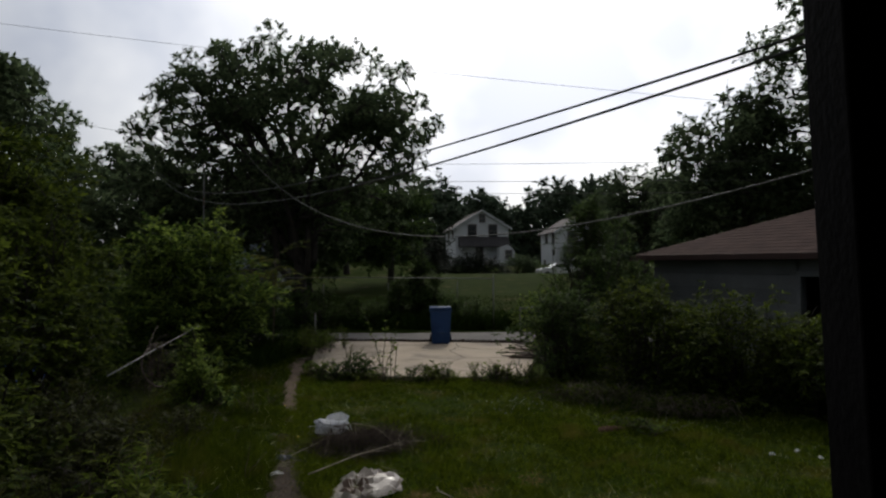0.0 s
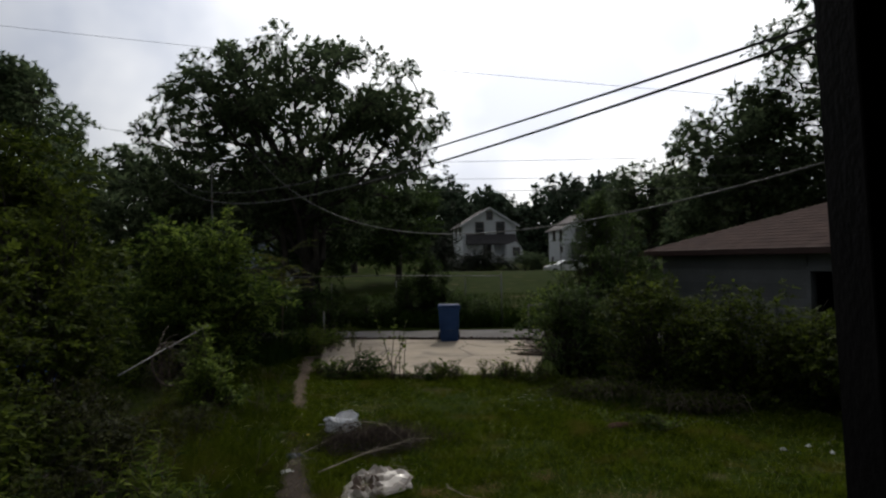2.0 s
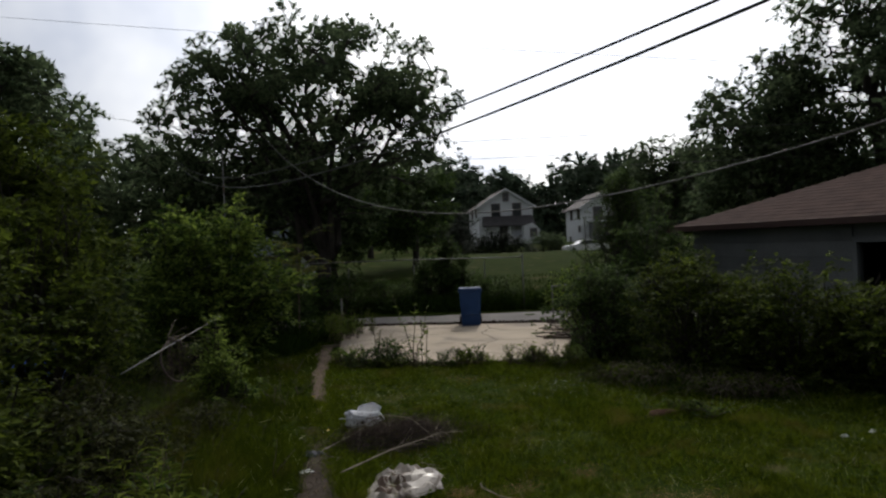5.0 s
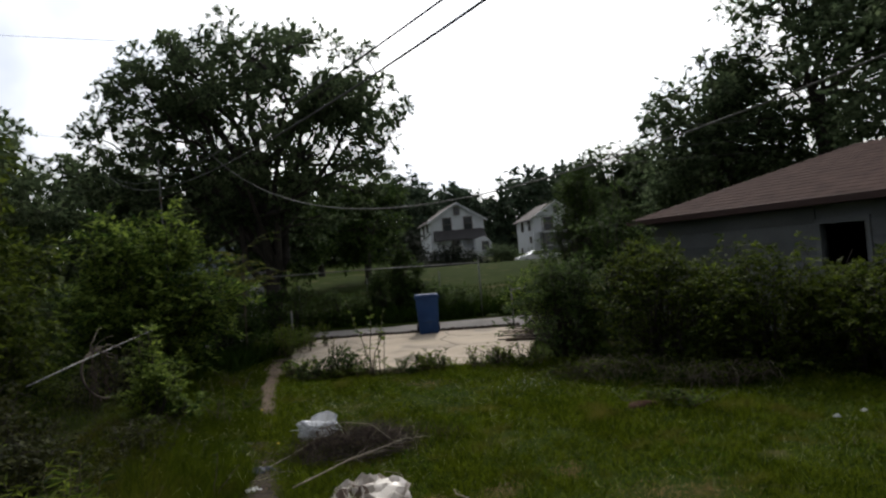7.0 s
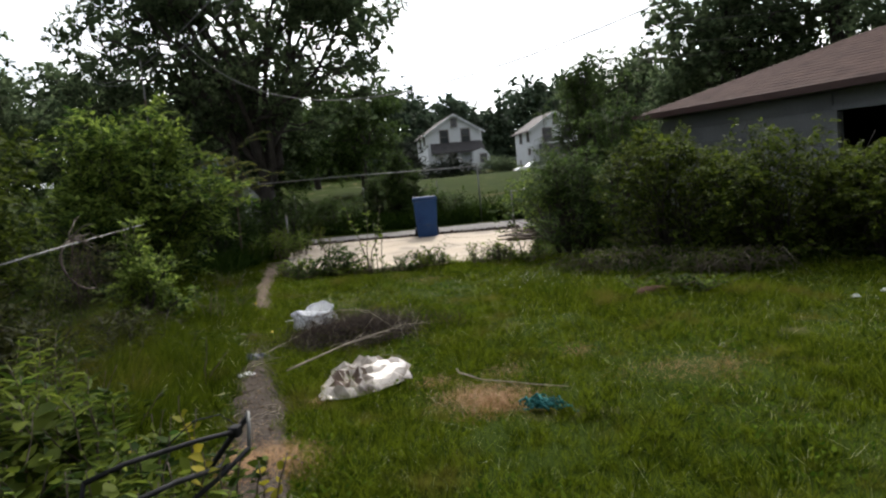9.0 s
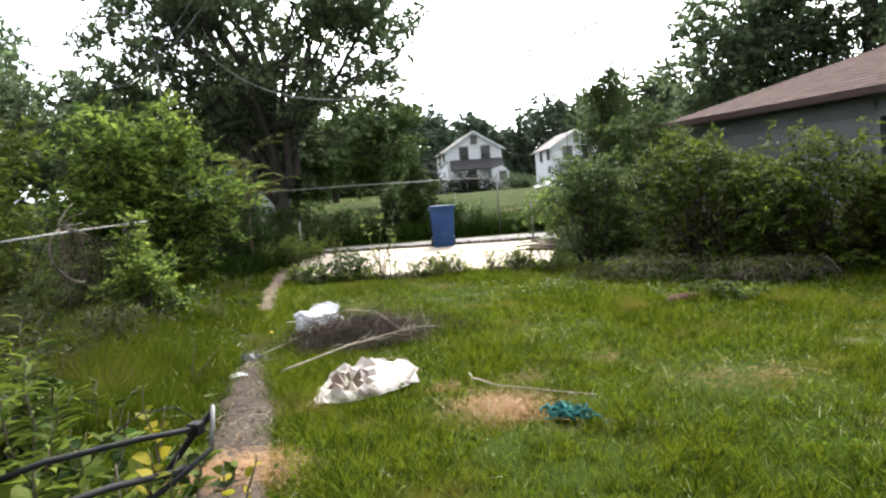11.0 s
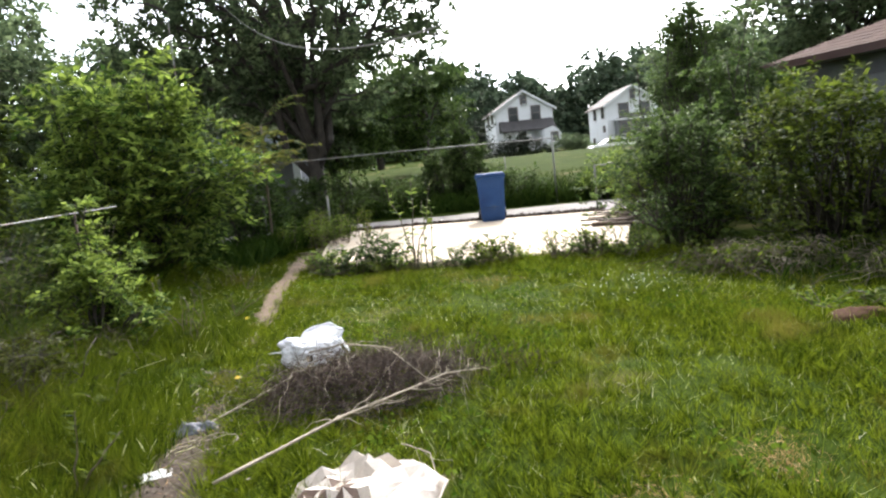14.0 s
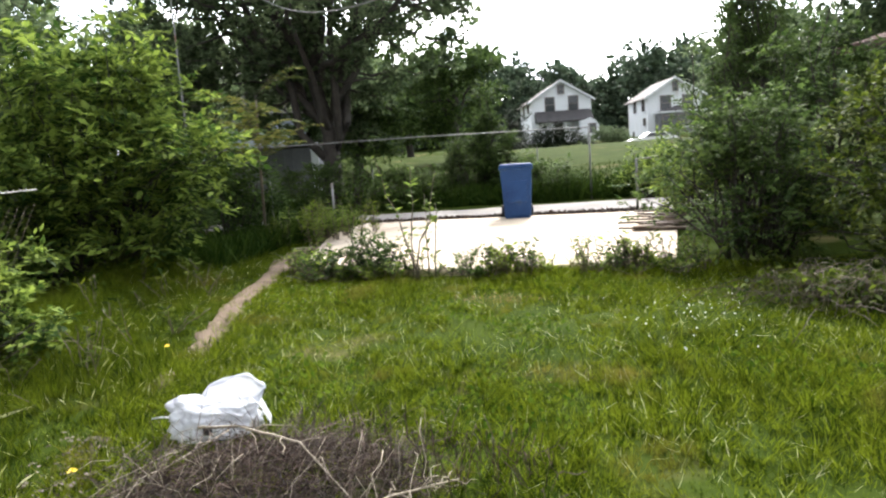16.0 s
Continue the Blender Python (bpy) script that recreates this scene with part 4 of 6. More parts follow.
bush("box_elder", -5.5, 6.2, 3.4, 1.3, 1.3, M_LEAF_BUSH, "tall leafy dark green bush over the fence", 510, clumps=70, per=250, size=0.1, group=G_F, r=(0.3, 0.5))
bush("shrub", -3.0, 4.1, 1.1, 0.6, 0.6, M_LEAF_VINE, "leafy yellow-green shrub beside the porch steps", 520, clumps=40, per=110, size=0.085, aspect=0.42, group=G_F, r=(0.18, 0.3))
# dim undergrowth in the neighbour's yard
for i, (ux, uy, uh) in enumerate(((-12.5, 19.5, 2.0), (-15.5, 18.5, 2.4), (-10.6, 20.6, 1.4), (-18.5, 18.0, 2.6))):
    bush("shrub", ux, uy, uh, 1.6, 0.9, M_LEAF_MAPLE, "dim undergrowth in the neighbour's yard", 530 + i, clumps=40, per=132, size=0.12, group="undergrowth", r=(0.3, 0.5))

# shrubs before the garage
G_G = "shrubs in front of the garage"
bush("conifer", 2.45, 19.6, 4.75, 1.3, 1.1, M_LEAF_HEDGE, "tall tapering dark evergreen above the shrubs", 61, clumps=150, per=176, size=0.085, group=G_G, r=(0.2, 0.36), cone=True, aspect=0.35, category="evergreen", base=0.05)
bush("tall_shrub", 1.65, 14.7, 2.0, 0.9, 0.8, M_LEAF_HEDGE, "full green shrub beside the concrete slab", 62, clumps=66, per=165, size=0.075, group=G_G, r=(0.24, 0.44))
bush("tall_shrub", 2.95, 17.0, 3.2, 0.9, 0.9, M_LEAF_HEDGE, "tall full dark shrub beside the garage corner", 68, clumps=60, per=176, size=0.09, group=G_G, r=(0.26, 0.44))
bush("shrub", 3.2, 13.4, 2.1, 1.2, 1.1, M_LEAF_BUSH, "dense leafy shrub in front of the garage", 63, clumps=62, per=176, size=0.08, group=G_G, r=(0.24, 0.44))
bush("shrub", 4.6, 12.3, 2.0, 1.2, 1.1, M_LEAF_BUSH, "dense leafy shrub in front of the garage", 64, clumps=62, per=176, size=0.08, group=G_G, r=(0.24, 0.44))
bush("shrub", 6.0, 11.4, 1.85, 1.2, 1.1, M_LEAF_BUSH, "dense leafy shrub in front of the garage", 65, clumps=58, per=176, size=0.08, group=G_G, r=(0.24, 0.44))
bush("shrub", 7.3, 10.2, 1.75, 1.2, 1.1, M_LEAF_BUSH, "dense leafy shrub in front of the garage", 66, clumps=52, per=176, size=0.08, group=G_G, r=(0.24, 0.44))
for i, (bx, by, bh) in enumerate(((3.95, 13.3, 1.75), (5.35, 12.2, 1.65), (6.7, 11.1, 1.6))):
    bush("shrub", bx, by, bh, 1.0, 0.9, M_LEAF_BUSH, "dense leafy shrub in front of the garage", 690 + i, clumps=46, per=154, size=0.085, group=G_G, r=(0.26, 0.46))
bush("shrub", 1.4, 18.4, 1.7, 0.8, 1.2, M_LEAF_LIGHT, "light green shrub at the slab's edge", 67, clumps=40, per=165, size=0.08, group=G_G, r=(0.22, 0.4))

# along the far side of the alley
G_A = "weeds along the alley"
bush("shrub", -4.2, 25.8, 2.1, 0.85, 0.8, M_LEAF_HEDGE, "rounded shrub growing in the alley fence", 71, clumps=54, per=240, size=0.085, group=G_A, r=(0.25, 0.42))
bush("sapling", -3.6, 25.9, 3.0, 0.42, 0.42, M_LEAF_HEDGE, "slender green sapling rising above the alley fence rail", 711, clumps=44, per=230, size=0.085, group=G_A, r=(0.2, 0.34), stems=4)
bush("sapling", -3.05, 26.0, 2.2, 0.25, 0.25, M_LEAF_HEDGE, "short thin sapling behind the alley fence", 712, clumps=22, per=190, size=0.085, group=G_A, r=(0.16, 0.28), stems=3)
bush("shrub", -7.6, 24.3, 1.5, 1.6, 0.6, M_LEAF_HEDGE, "low green weeds along the alley fence", 72, clumps=46, per=115, size=0.1, group=G_A, r=(0.22, 0.4))
bush("shrub", -5.6, 24.8, 1.25, 1.4, 0.5, M_LEAF_HEDGE, "low green weeds along the alley fence", 73, clumps=40, per=115, size=0.09, group=G_A, r=(0.2, 0.36))
bush("shrub", -1.8, 25.0, 1.15, 1.4, 0.5, M_LEAF_HEDGE, "low green weeds along the alley fence", 74, clumps=40, per=115, size=0.09, group=G_A, r=(0.2, 0.36))
bush("shrub", 0.8, 24.6, 1.3, 0.9, 0.6, M_LEAF_LIGHT, "light green weeds at the alley's edge", 75, clumps=36, per=150, size=0.09, group=G_A, r=(0.2, 0.36))
bush("shrub", -11.5, 24.5, 1.2, 1.8, 0.7, M_LEAF_HEDGE, "low green weeds along the alley fence", 76, clumps=46, per=115, size=0.1, group=G_A, r=(0.22, 0.4))
bush("shrub", -3.0, 26.8, 1.3, 1.6, 0.7, M_LEAF_HEDGE, "low green weeds along the alley fence", 81, clumps=46, per=115, size=0.1, group=G_A, r=(0.22, 0.4))
bush("shrub", -9.4, 25.6, 1.5, 1.4, 0.7, M_LEAF_HEDGE, "low green weeds along the alley fence", 82, clumps=46, per=115, size=0.1, group=G_A, r=(0.22, 0.4))
bush("hedge", -6.2, 66.0, 2.5, 3.2, 0.8, M_LEAF_YEW, "long dark clipped hedge in front of the white house", 77, clumps=60, per=160, size=0.2, r=(0.5, 0.8), category="hedge")
bush("shrub", -10.3, 72.0, 4.4, 1.7, 1.5, M_LEAF_YEW, "round dark shrub beside the white house", 78, clumps=40, per=160, size=0.22, r=(0.6, 0.9))
bush("shrub", -1.6, 76.0, 2.0, 1.8, 1.2, M_LEAF_MAPLE, "round dark shrub between the two white houses", 79, clumps=30, per=160, size=0.22, r=(0.5, 0.8))


def far_woods():
    rng = np.random.default_rng(91)
    C, R = [], []
    for _ in range(1250):
        a = rng.uniform(-58, 58)
        y = rng.uniform(108, 135) + abs(a) * 0.15
        top = 13.0 + 2.0 * math.sin(a * 0.23) + 1.5 * math.sin(a * 0.61 + 1) + 0.05 * abs(a)
        C.append((a, y, 3.0 + (top - 3.0) * rng.uniform(0.0, 1.0) ** 0.8))
        R.append(rng.uniform(1.2, 2.4))
    V = clump_leaves(rng, np.array(C), np.array(R), 117, 0.76, twig=9, aspect=0.85, star=0.5)
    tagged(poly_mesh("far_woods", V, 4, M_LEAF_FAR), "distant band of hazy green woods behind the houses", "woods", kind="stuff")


far_woods()

# ---- fences, rails, posts, cables ----
def fence_side():
    f = empty("fence", -3.08, 5.68, 0.0)
    a, b = np.array([0, 0, 1.26]), np.array([-1.69, 5.18, 1.34])
    u = (b - a)
    tube("top_rail", [a + 0.18 * u, a + 0.5 * u + np.array([0, 0, 0.01]), b, a + 1.12 * u], 0.007, M_STEEL, f)
    t = np.linspace(0, 1, 420)[:, None]
    q = a + u * (0.2 + 0.9 * t)
    q[:, 2] += np.interp(t[:, 0], [0, 1], [0.0, 0.01])
    ph = t[:, 0] * 2 * math.pi * 52
    q += 0.0085 * (np.cos(ph)[:, None] * np.array([0.95, 0.31, 0]) + np.sin(ph)[:, None] * np.array([0, 0, 1.0]))
    tube("tie_wire", q, 0.0025, M_STEEL, f, sides=4)
    for k in (0.93,):
        p = a + k * u
        tube("post", [(p[0] - 0.05, p[1], -0.1), (p[0] - 0.05, p[1], p[2] + 0.02)], 0.013, M_RUST, f)
    T = Tubes()
    length = np.linalg.norm(u[:2])
    way = u / length
    n = int(length * 0.75 / 0.13)
    for s in (1, -1):
        for i in range(n):
            q0 = a + way * (i * 0.13 + 0.18 * length)
            q1 = q0 + way * 1.15 * s
            T.add([(q0[0], q0[1], 0.06), ((q0[0] + q1[0]) / 2 + 0.004 * s, (q0[1] + q1[1]) / 2, 0.65), (q1[0], q1[1], 1.22)], 0.0009, 3)
    T.done("chain_link", M_RUST, f)["kind"] = "stuff"
    tagged(f, "rusted chain-link fence with a bare top rail", "fence")


fence_side()


def fence_alley():
    f = empty("fence", -0.65, 24.35, 0.0)
    tube("top_rail", [(-13.5, -2.3, 1.98), (-8.6, -1.6, 1.96), (-4.2, -0.75, 1.94), (0, 0, 1.86)], 0.017, M_STEEL, f)
    for x, y in ((0, 0), (-13.4, -2.28)):
        tube("post", [(x, y, -0.1), (x, y, 1.97)], 0.025, M_STEEL, f)
    tagged(f, "tall steel pipe fence with a single top rail", "fence")


fence_alley()


def gate_post(x, y, h, arm, label):
    p = empty("gate_post", x, y, 0.0)
    tube("post", [(0, 0, -0.1), (0, 0, h * 0.5), (0, 0, h)], 0.026, M_STEEL, p)
    if arm:
        tube("arm", [(0, 0, h - 0.03), (arm * 0.5, 0.05, h - 0.02), (arm, 0.1, h)], 0.022, M_STEEL, p)
    tagged(p, label, "post", "steel posts by the alley")


gate_post(0.46, 20.62, 1.08, 0.42, "steel gate post with a short bent arm")
gate_post(-5.38, 18.84, 1.02, 0, "thin steel post standing in the weeds")
gate_post(-9.1, 23.0, 1.08, -0.6, "steel gate post with a short bent arm")
for px, py in ((-6.6, 33.0), (-9.8, 32.5), (-3.2, 33.6)):
    gate_post(px, py, float(gz(px, py)) + 1.1, 0, "thin dark post at the edge of the far lawn")


def cable(p0, p1, sag, r, mat, label, n=24):
    tagged(tube("cable", curve_pts(p0, p1, sag, 0, n), r, mat, sides=5), label, "cable", "overhead cables")


cable((4.77, -1.38, 3.25), (-13.96, 24.58, 6.25), 0.98, 0.006, M_WIRE, "dark overhead service cable running into the maple", 60)
cable((4.97, -1.38, 3.44), (-14.59, 25.02, 6.71), 1.46, 0.007, M_WIRE, "dark overhead service cable running into the maple", 60)
cable((9.6, -1.38, 5.99), (-10.01, 23.61, 6.96), 3.58, 0.0095, M_WIRE_GREY, "sagging twisted cable between the house and the trees", 48)
for p0, p1 in (((-34, 28, 7.6), (18, 28, 6.2)), ((-34, 28, 6.9), (18, 28, 5.45)), ((-34, 28, 6.3), (18, 28, 5.0)), ((-30, 28, 14.9), (14, 28, 7.9)), ((-30, 28.4, 11.2), (-9, 28.4, 7.0))):
    cable(p0, p1, 0.2, 0.009, M_WIRE_GREY, "thin dark power line along the alley")
tagged(tube("mast", [(-9.74, 20.5, -0.1), (-9.74, 20.5, 3.0), (-9.72, 20.5, 5.77)], [0.028, 0.022, 0.015], M_STEEL), "thin pale steel mast above the bushes", "mast")


# ---- the bin ----
def bin_cart():
    b = empty("wheelie_bin", -1.87, 19.92, 0.07, 10)
    def frustum(w0, d0, w1, d1, z0, z1, bev):
        bm = bmesh.new()
        bmesh.ops.create_cube(bm, size=1.0)
        for v in bm.verts:
            w, d, z = (w1, d1, z1) if v.co.z > 0 else (w0, d0, z0)
            v.co = (v.co.x * w, v.co.y * d, z)
        bmesh.ops.bevel(bm, geom=bm.edges[:], offset=bev, segments=3, affect="EDGES", profile=0.6)
        return bm
    part("body", frustum(0.52, 0.56, 0.62, 0.72, 0.03, 0.98, 0.03), M_BIN, b)
    part("rim", frustum(0.66, 0.76, 0.67, 0.77, 0.95, 0.995, 0.012), M_BIN, b)
    part("lid", frustum(0.68, 0.80, 0.62, 0.72, 1.0, 1.07, 0.02), M_BIN_LID, b, "darker blue hinged lid")
    part("front_panel", box(0.40, 0.02, 0.42, 0, -0.335, 0.32, 0.008), M_BIN, b)
    tube("handle", [(-0.28, 0.40, 0.93), (-0.28, 0.46, 0.95), (0.28, 0.46, 0.95), (0.28, 0.40, 0.93)], 0.016, M_BIN, b)
    for s in (-1, 1):
        bm = bmesh.new()
        bmesh.ops.create_cone(bm, cap_ends=True, segments=20, radius1=0.12, radius2=0.12, depth=0.06, matrix=pose(s * 0.29, 0.28, 0.12, 0, 90, 0))
        bmesh.ops.bevel(bm, geom=bm.edges[:], offset=0.01, segments=1, affect="EDGES")
        w = part("wheel", bm, M_RUBBER, b, "black rubber wheel")
        bm = bmesh.new()
        bmesh.ops.create_cone(bm, cap_ends=True, segments=12, radius1=0.05, radius2=0.04, depth=0.075, matrix=pose(s * 0.29, 0.28, 0.12, 0, 90, 0))
        part("hub", bm, M_BIN_LID, w)
    part("foot", box(0.5, 0.10, 0.06, 0, -0.22, 0.0, 0.01), M_BIN, b)
    tagged(b, "blue plastic wheeled rubbish bin with closed lid on concrete", "bin")


bin_cart()


# ---- the tarp, the bag, the brush, small litter on the lawn ----
def tarp():
    """Stiff crumpled canvas: long facets that meet in creases, inside a rounded outline; brown facets paint the shade
    in the hollow folds.
    """
    rng = np.random.default_rng(34)
    t = empty("tarp", -0.64, 7.06, 0.02)
    outline = [(-0.24, -0.46), (-0.34, -0.10), (-0.33, 0.22), (-0.14, 0.44), (0.14, 0.45), (0.34, 0.25), (0.34, -0.05), (0.17, -0.29), (0.0, -0.42)]
    seg = 27
    loop = []
    for i in range(seg):
        k = i / seg * len(outline)
        (ax, ay), (bx, by) = outline[int(k)], outline[(int(k) + 1) % len(outline)]
        loop.append(Vector((ax + (bx - ax) * (k % 1), ay + (by - ay) * (k % 1))) * rng.uniform(0.97, 1.03))
    inner = []
    for _ in range(2600):
        a, r = rng.uniform(0, 6.28), math.sqrt(rng.uniform(0, 0.82))
        k = loop[int(a / 6.2832 * seg) % seg]
        p = k * r
        gap = 0.030 if p.x < 0.05 else 0.042
        u, v = Vector((0.83, 0.55)), Vector((-0.55, 0.83))          # facets run long towards the far right edge
        if all(math.hypot((p - q).dot(u) * 0.55, (p - q).dot(v) * 1.15) > gap for q in inner) and all((p - q).length > 0.05 for q in loop):
            inner.append(p)
    pts = loop + inner
    co, _, tris, _, _, _ = delaunay_2d_cdt(pts, [], [list(range(seg))], 1, 1e-6)
    bm = bmesh.new()
    vs = []
    for i, p in enumerate(co):
        if i < seg:
            z = 0.012 if p.y < 0.15 else 0.05
        else:
            crumple = 0.05 if p.x < 0.05 else 0.034
            z = 0.058 + 0.06 * max(0, p.y + 0.15) + rng.uniform(-1, 1) * crumple
            if (p.x + 0.13) ** 2 + (p.y + 0.05) ** 2 < 0.008:
                z = 0.03
        vs.append(bm.verts.new((p.x, p.y + 0.02, min(0.135, max(0.012, z)))))
    for f in tris:
        bm.faces.new([vs[k] for k in f])
    bmesh.ops.recalc_face_normals(bm, faces=bm.faces)
    for f in bm.faces:
        if f.normal.z < 0:
            f.normal_flip()
        c = f.calc_center_median()
        # near-facing facets of the hollow get their shade as a brown material
        hollow = ((c.x + 0.14) / 0.15) ** 2 + ((c.y + 0.02) / 0.30) ** 2 < 1
        if hollow and f.normal.y < 0.1 and rng.uniform() < 0.6:
            f.material_index = 1
    hem = [(vs[i].co.x, vs[i].co.y, vs[i].co.z) for i in range(seg)]
    bmesh.ops.subdivide_edges(bm, edges=bm.edges[:], cuts=1, use_grid_fill=True, smooth=0.0, fractal=0.04, seed=3)
    back = [f.material_index for f in bm.faces]
    ob = part("sheet", bm, M_TARP, t)
    ob.data.materials.append(M_TARP_SHADE)
    ob.data.polygons.foreach_set("material_index", back)
    ob.data.polygons.foreach_set("use_smooth", [True] * len(back))
    ob.data.set_sharp_from_angle(angle=radians(12))
    md = ob.modifiers.new("thickness", "SOLIDIFY")
    md.thickness = 0.004
    tube("hem", hem + hem[:1], 0.005, M_TARP, t, sides=5)
    part("torn_corner", prism([(0.33, -0.02, 0.02), (0.42, -0.05, 0.03), (0.36, 0.10, 0.06)], (0, 0, 0.004)), M_TARP, t)
    tagged(t, "crumpled beige canvas tarp lying on the grass", "tarp")


tarp()


def bag():
    """A thin bag lying on its side: a knotted lump at one end, a creased belly, and a wide open mouth that gapes at the top."""
    b = empty("plastic_bag", -1.76, 9.28, 0.02, 18)
    bm = bmesh.new()
    bmesh.ops.create_icosphere(bm, subdivisions=5, radius=1.0)
    for v in bm.verts:
        d = v.co.normalized()
        d = Vector([math.copysign(abs(c) ** 0.8, c) for c in d])
        fold = noise.noise(Vector((d.x * 1.2, d.y * 4.5, d.z * 4.5)) + Vector((3, 1, 0)))
        k = 1 + 0.16 * noise.noise(d * 1.7 + Vector((5, 1, 0))) + 0.12 * fold - 0.26 * abs(noise.noise(d * 3.6 + Vector((0, 7, 0)))) - 0.07 * abs(noise.noise(d * 8 + Vector((4, 0, 2))))
        x, y, z = d.x * 0.235 * k, d.y * 0.15 * k, d.z * (0.11 if d.x > -0.2 else 0.11 + 0.05 * min(1, (-0.2 - d.x) * 2)) * k
        if z < -0.07:
            z = -0.07 + (z + 0.07) * 0.25
        v.co = (x, y, z + 0.105)
    part("body", bm, M_BAG, b, smooth=True)
    # the mouth: a loose skirt of film that flares up from the belly into a rolled hoop
    n, rows = 40, 9
    V, F = [], []
    for r in range(rows):
        f = r / (rows - 1)
        for i in range(n):
            a = 2 * math.pi * i / n
            wob = 1 + (0.05 + 0.05 * f) * math.sin(5 * a + 2 * f) + 0.04 * math.sin(11 * a + 1)
            rx, ry = (0.145 + 0.01 * f) * wob, (0.10 - 0.01 * f) * wob
            V.append((0.06 + 0.02 * f + rx * math.cos(a), 0.015 + 0.035 * f + ry * math.sin(a) * (1 - 0.3 * f), 0.13 + 0.085 * f + (0.07 * math.sin(a) + 0.02 * math.cos(a)) * f))
    for r in range(rows - 1):
        for i in range(n):
            j = (i + 1) % n
            F.append((r * n + i, r * n + j, (r + 1) * n + j, (r + 1) * n + i))
    link_mesh("mouth", V, F, M_BAG, b, smooth=True)
    top = V[-n:] + V[-n:-n + 1]
    tube("lip", top, 0.009 + 0.004 * np.sin(np.arange(n + 1) * 1.1), M_BAG, b)
    V, F = [], []
    for i in range(7):
        for j in range(5):
            u, w = i / 6, j / 4
            V.append((0.19 + 0.10 * u, -0.05 + 0.11 * w * (1 - 0.4 * u) - 0.02 * u, 0.19 - 0.10 * u * u + 0.02 * math.sin(7 * w + 3 * u)))
    for i in range(6):
        for j in range(4):
            F.append((i * 5 + j, i * 5 + j + 1, i * 5 + j + 6, i * 5 + j + 5))
    link_mesh("flap", V, F, M_BAG, b, smooth=True)
    tube("tie", [(-0.21, 0.0, 0.13), (-0.27, -0.01, 0.14), (-0.32, -0.005, 0.135)], [0.007, 0.004, 0.003], M_BAG, b)
    part("print", box(0.045, 0.004, 0.05, 0.0, -0.148, 0.075, 0.001), M_BLACK, b, "small dark printed mark")
    tagged(b, "crumpled white plastic bag with an open mouth", "bag")


bag()


def brush_pile():
    rng = np.random.default_rng(8)
    b = empty("brush_pile", -1.13, 8.62, 0.03)
    T = Tubes()
    for i in range(1900):
        a = rng.uniform(0, 2 * math.pi)
        r = math.sqrt(rng.uniform(0, 1))
        x, y = 0.64 * r * math.cos(a), 0.52 * r * math.sin(a) + 0.15 * r * math.cos(a)
        z = 0.02 + rng.uniform(0, 1) ** 0.7 * 0.22 * (1 - r * r)
        d = rng.normal(0, 1, 3) * np.array([1, 1, 0.38])
        d = d / np.linalg.norm(d) * rng.uniform(0.12, 0.38)
        p = curve_pts((x, y, z), (x + d[0], y + d[1], max(0.01, z + d[2])), -0.03, 0.012, 4, rng)
        p[:, 2] = np.maximum(p[:, 2], 0.0)
        T.add(p, np.linspace(rng.uniform(0.0014, 0.003), 0.0008, 4), 3)
    T.done("twig_mass", M_BRUSH, b)["kind"] = "stuff"
    S = Tubes()
    for i in range(240):
        x, y = rng.uniform(-0.4, 1.15), rng.uniform(0.1, 0.66)
        S.add(curve_pts((x, y, 0.0), (x + rng.normal(0, 0.05), y + rng.normal(0, 0.05), rng.uniform(0.08, 0.22) * (1.1 - 0.5 * abs(x - 0.2))), 0, 0.008, 4, rng), np.linspace(0.0016, 0.0026, 4), 3)
    S.done("stalk_tangle", M_BRUSH, b, "dark upright dead stalks")["kind"] = "stuff"
    for i in range(46):
        x = rng.uniform(-0.62, 0.62)
        y = rng.uniform(-0.1, 0.25) + 0.2 * x
        d = np.array([rng.normal(0, 0.16), -rng.uniform(0.25, 0.75), 0])
        p = curve_pts((x, y, rng.uniform(0.2, 0.3)), (x + d[0], y + d[1], rng.uniform(0.0, 0.06)), -rng.uniform(0.0, 0.08), 0.016, 7, rng)
        tube("branch", p, np.linspace(rng.uniform(0.0010, 0.0018), 0.0007, 7), M_DEAD if i % 3 == 0 else M_TWIG, b, sides=4)
    for i in range(16):
        a = rng.uniform(0, 2 * math.pi)
        x, y = 0.6 * rng.uniform(-1, 1), 0.35 * rng.uniform(-1, 1)
        d = np.array([math.cos(a), math.sin(a) * 0.7, rng.uniform(0.05, 0.6)]) * rng.uniform(0.25, 0.55)
        p = curve_pts((x, y, 0.12), (x + d[0], y + d[1], 0.12 + d[2] * 0.6), -0.05, 0.02, 6, rng)
        tube("branch", p, np.linspace(rng.uniform(0.0016, 0.003), 0.001, 6), M_BRUSH, b, sides=5)
    for i in range(12):          # pale forked twigs that stand out of the heap
        x, y = rng.uniform(-0.35, 0.6), rng.uniform(-0.35, 0.1)
        tip = np.array([x + rng.normal(0, 0.08), y + rng.normal(0, 0.06), rng.uniform(0.25, 0.4)])
        p = curve_pts((x, y, 0.03), tip, 0.0, 0.012, 6, rng)
        tube("branch", p, np.linspace(0.0024, 0.001, 6), M_DEAD if i < 6 else M_TWIG, b, sides=5)
        for _ in range(2):
            tube("branch", curve_pts(p[3], p[3] + np.array([rng.normal(0, 0.08), rng.normal(0, 0.05), rng.uniform(0.05, 0.15)]), 0, 0.006, 4, rng), np.linspace(0.0014, 0.0007, 4), M_DEAD if i < 6 else M_TWIG, b, sides=4)
    tagged(b, "pile of dry brown brush and bare twigs", "brush pile")


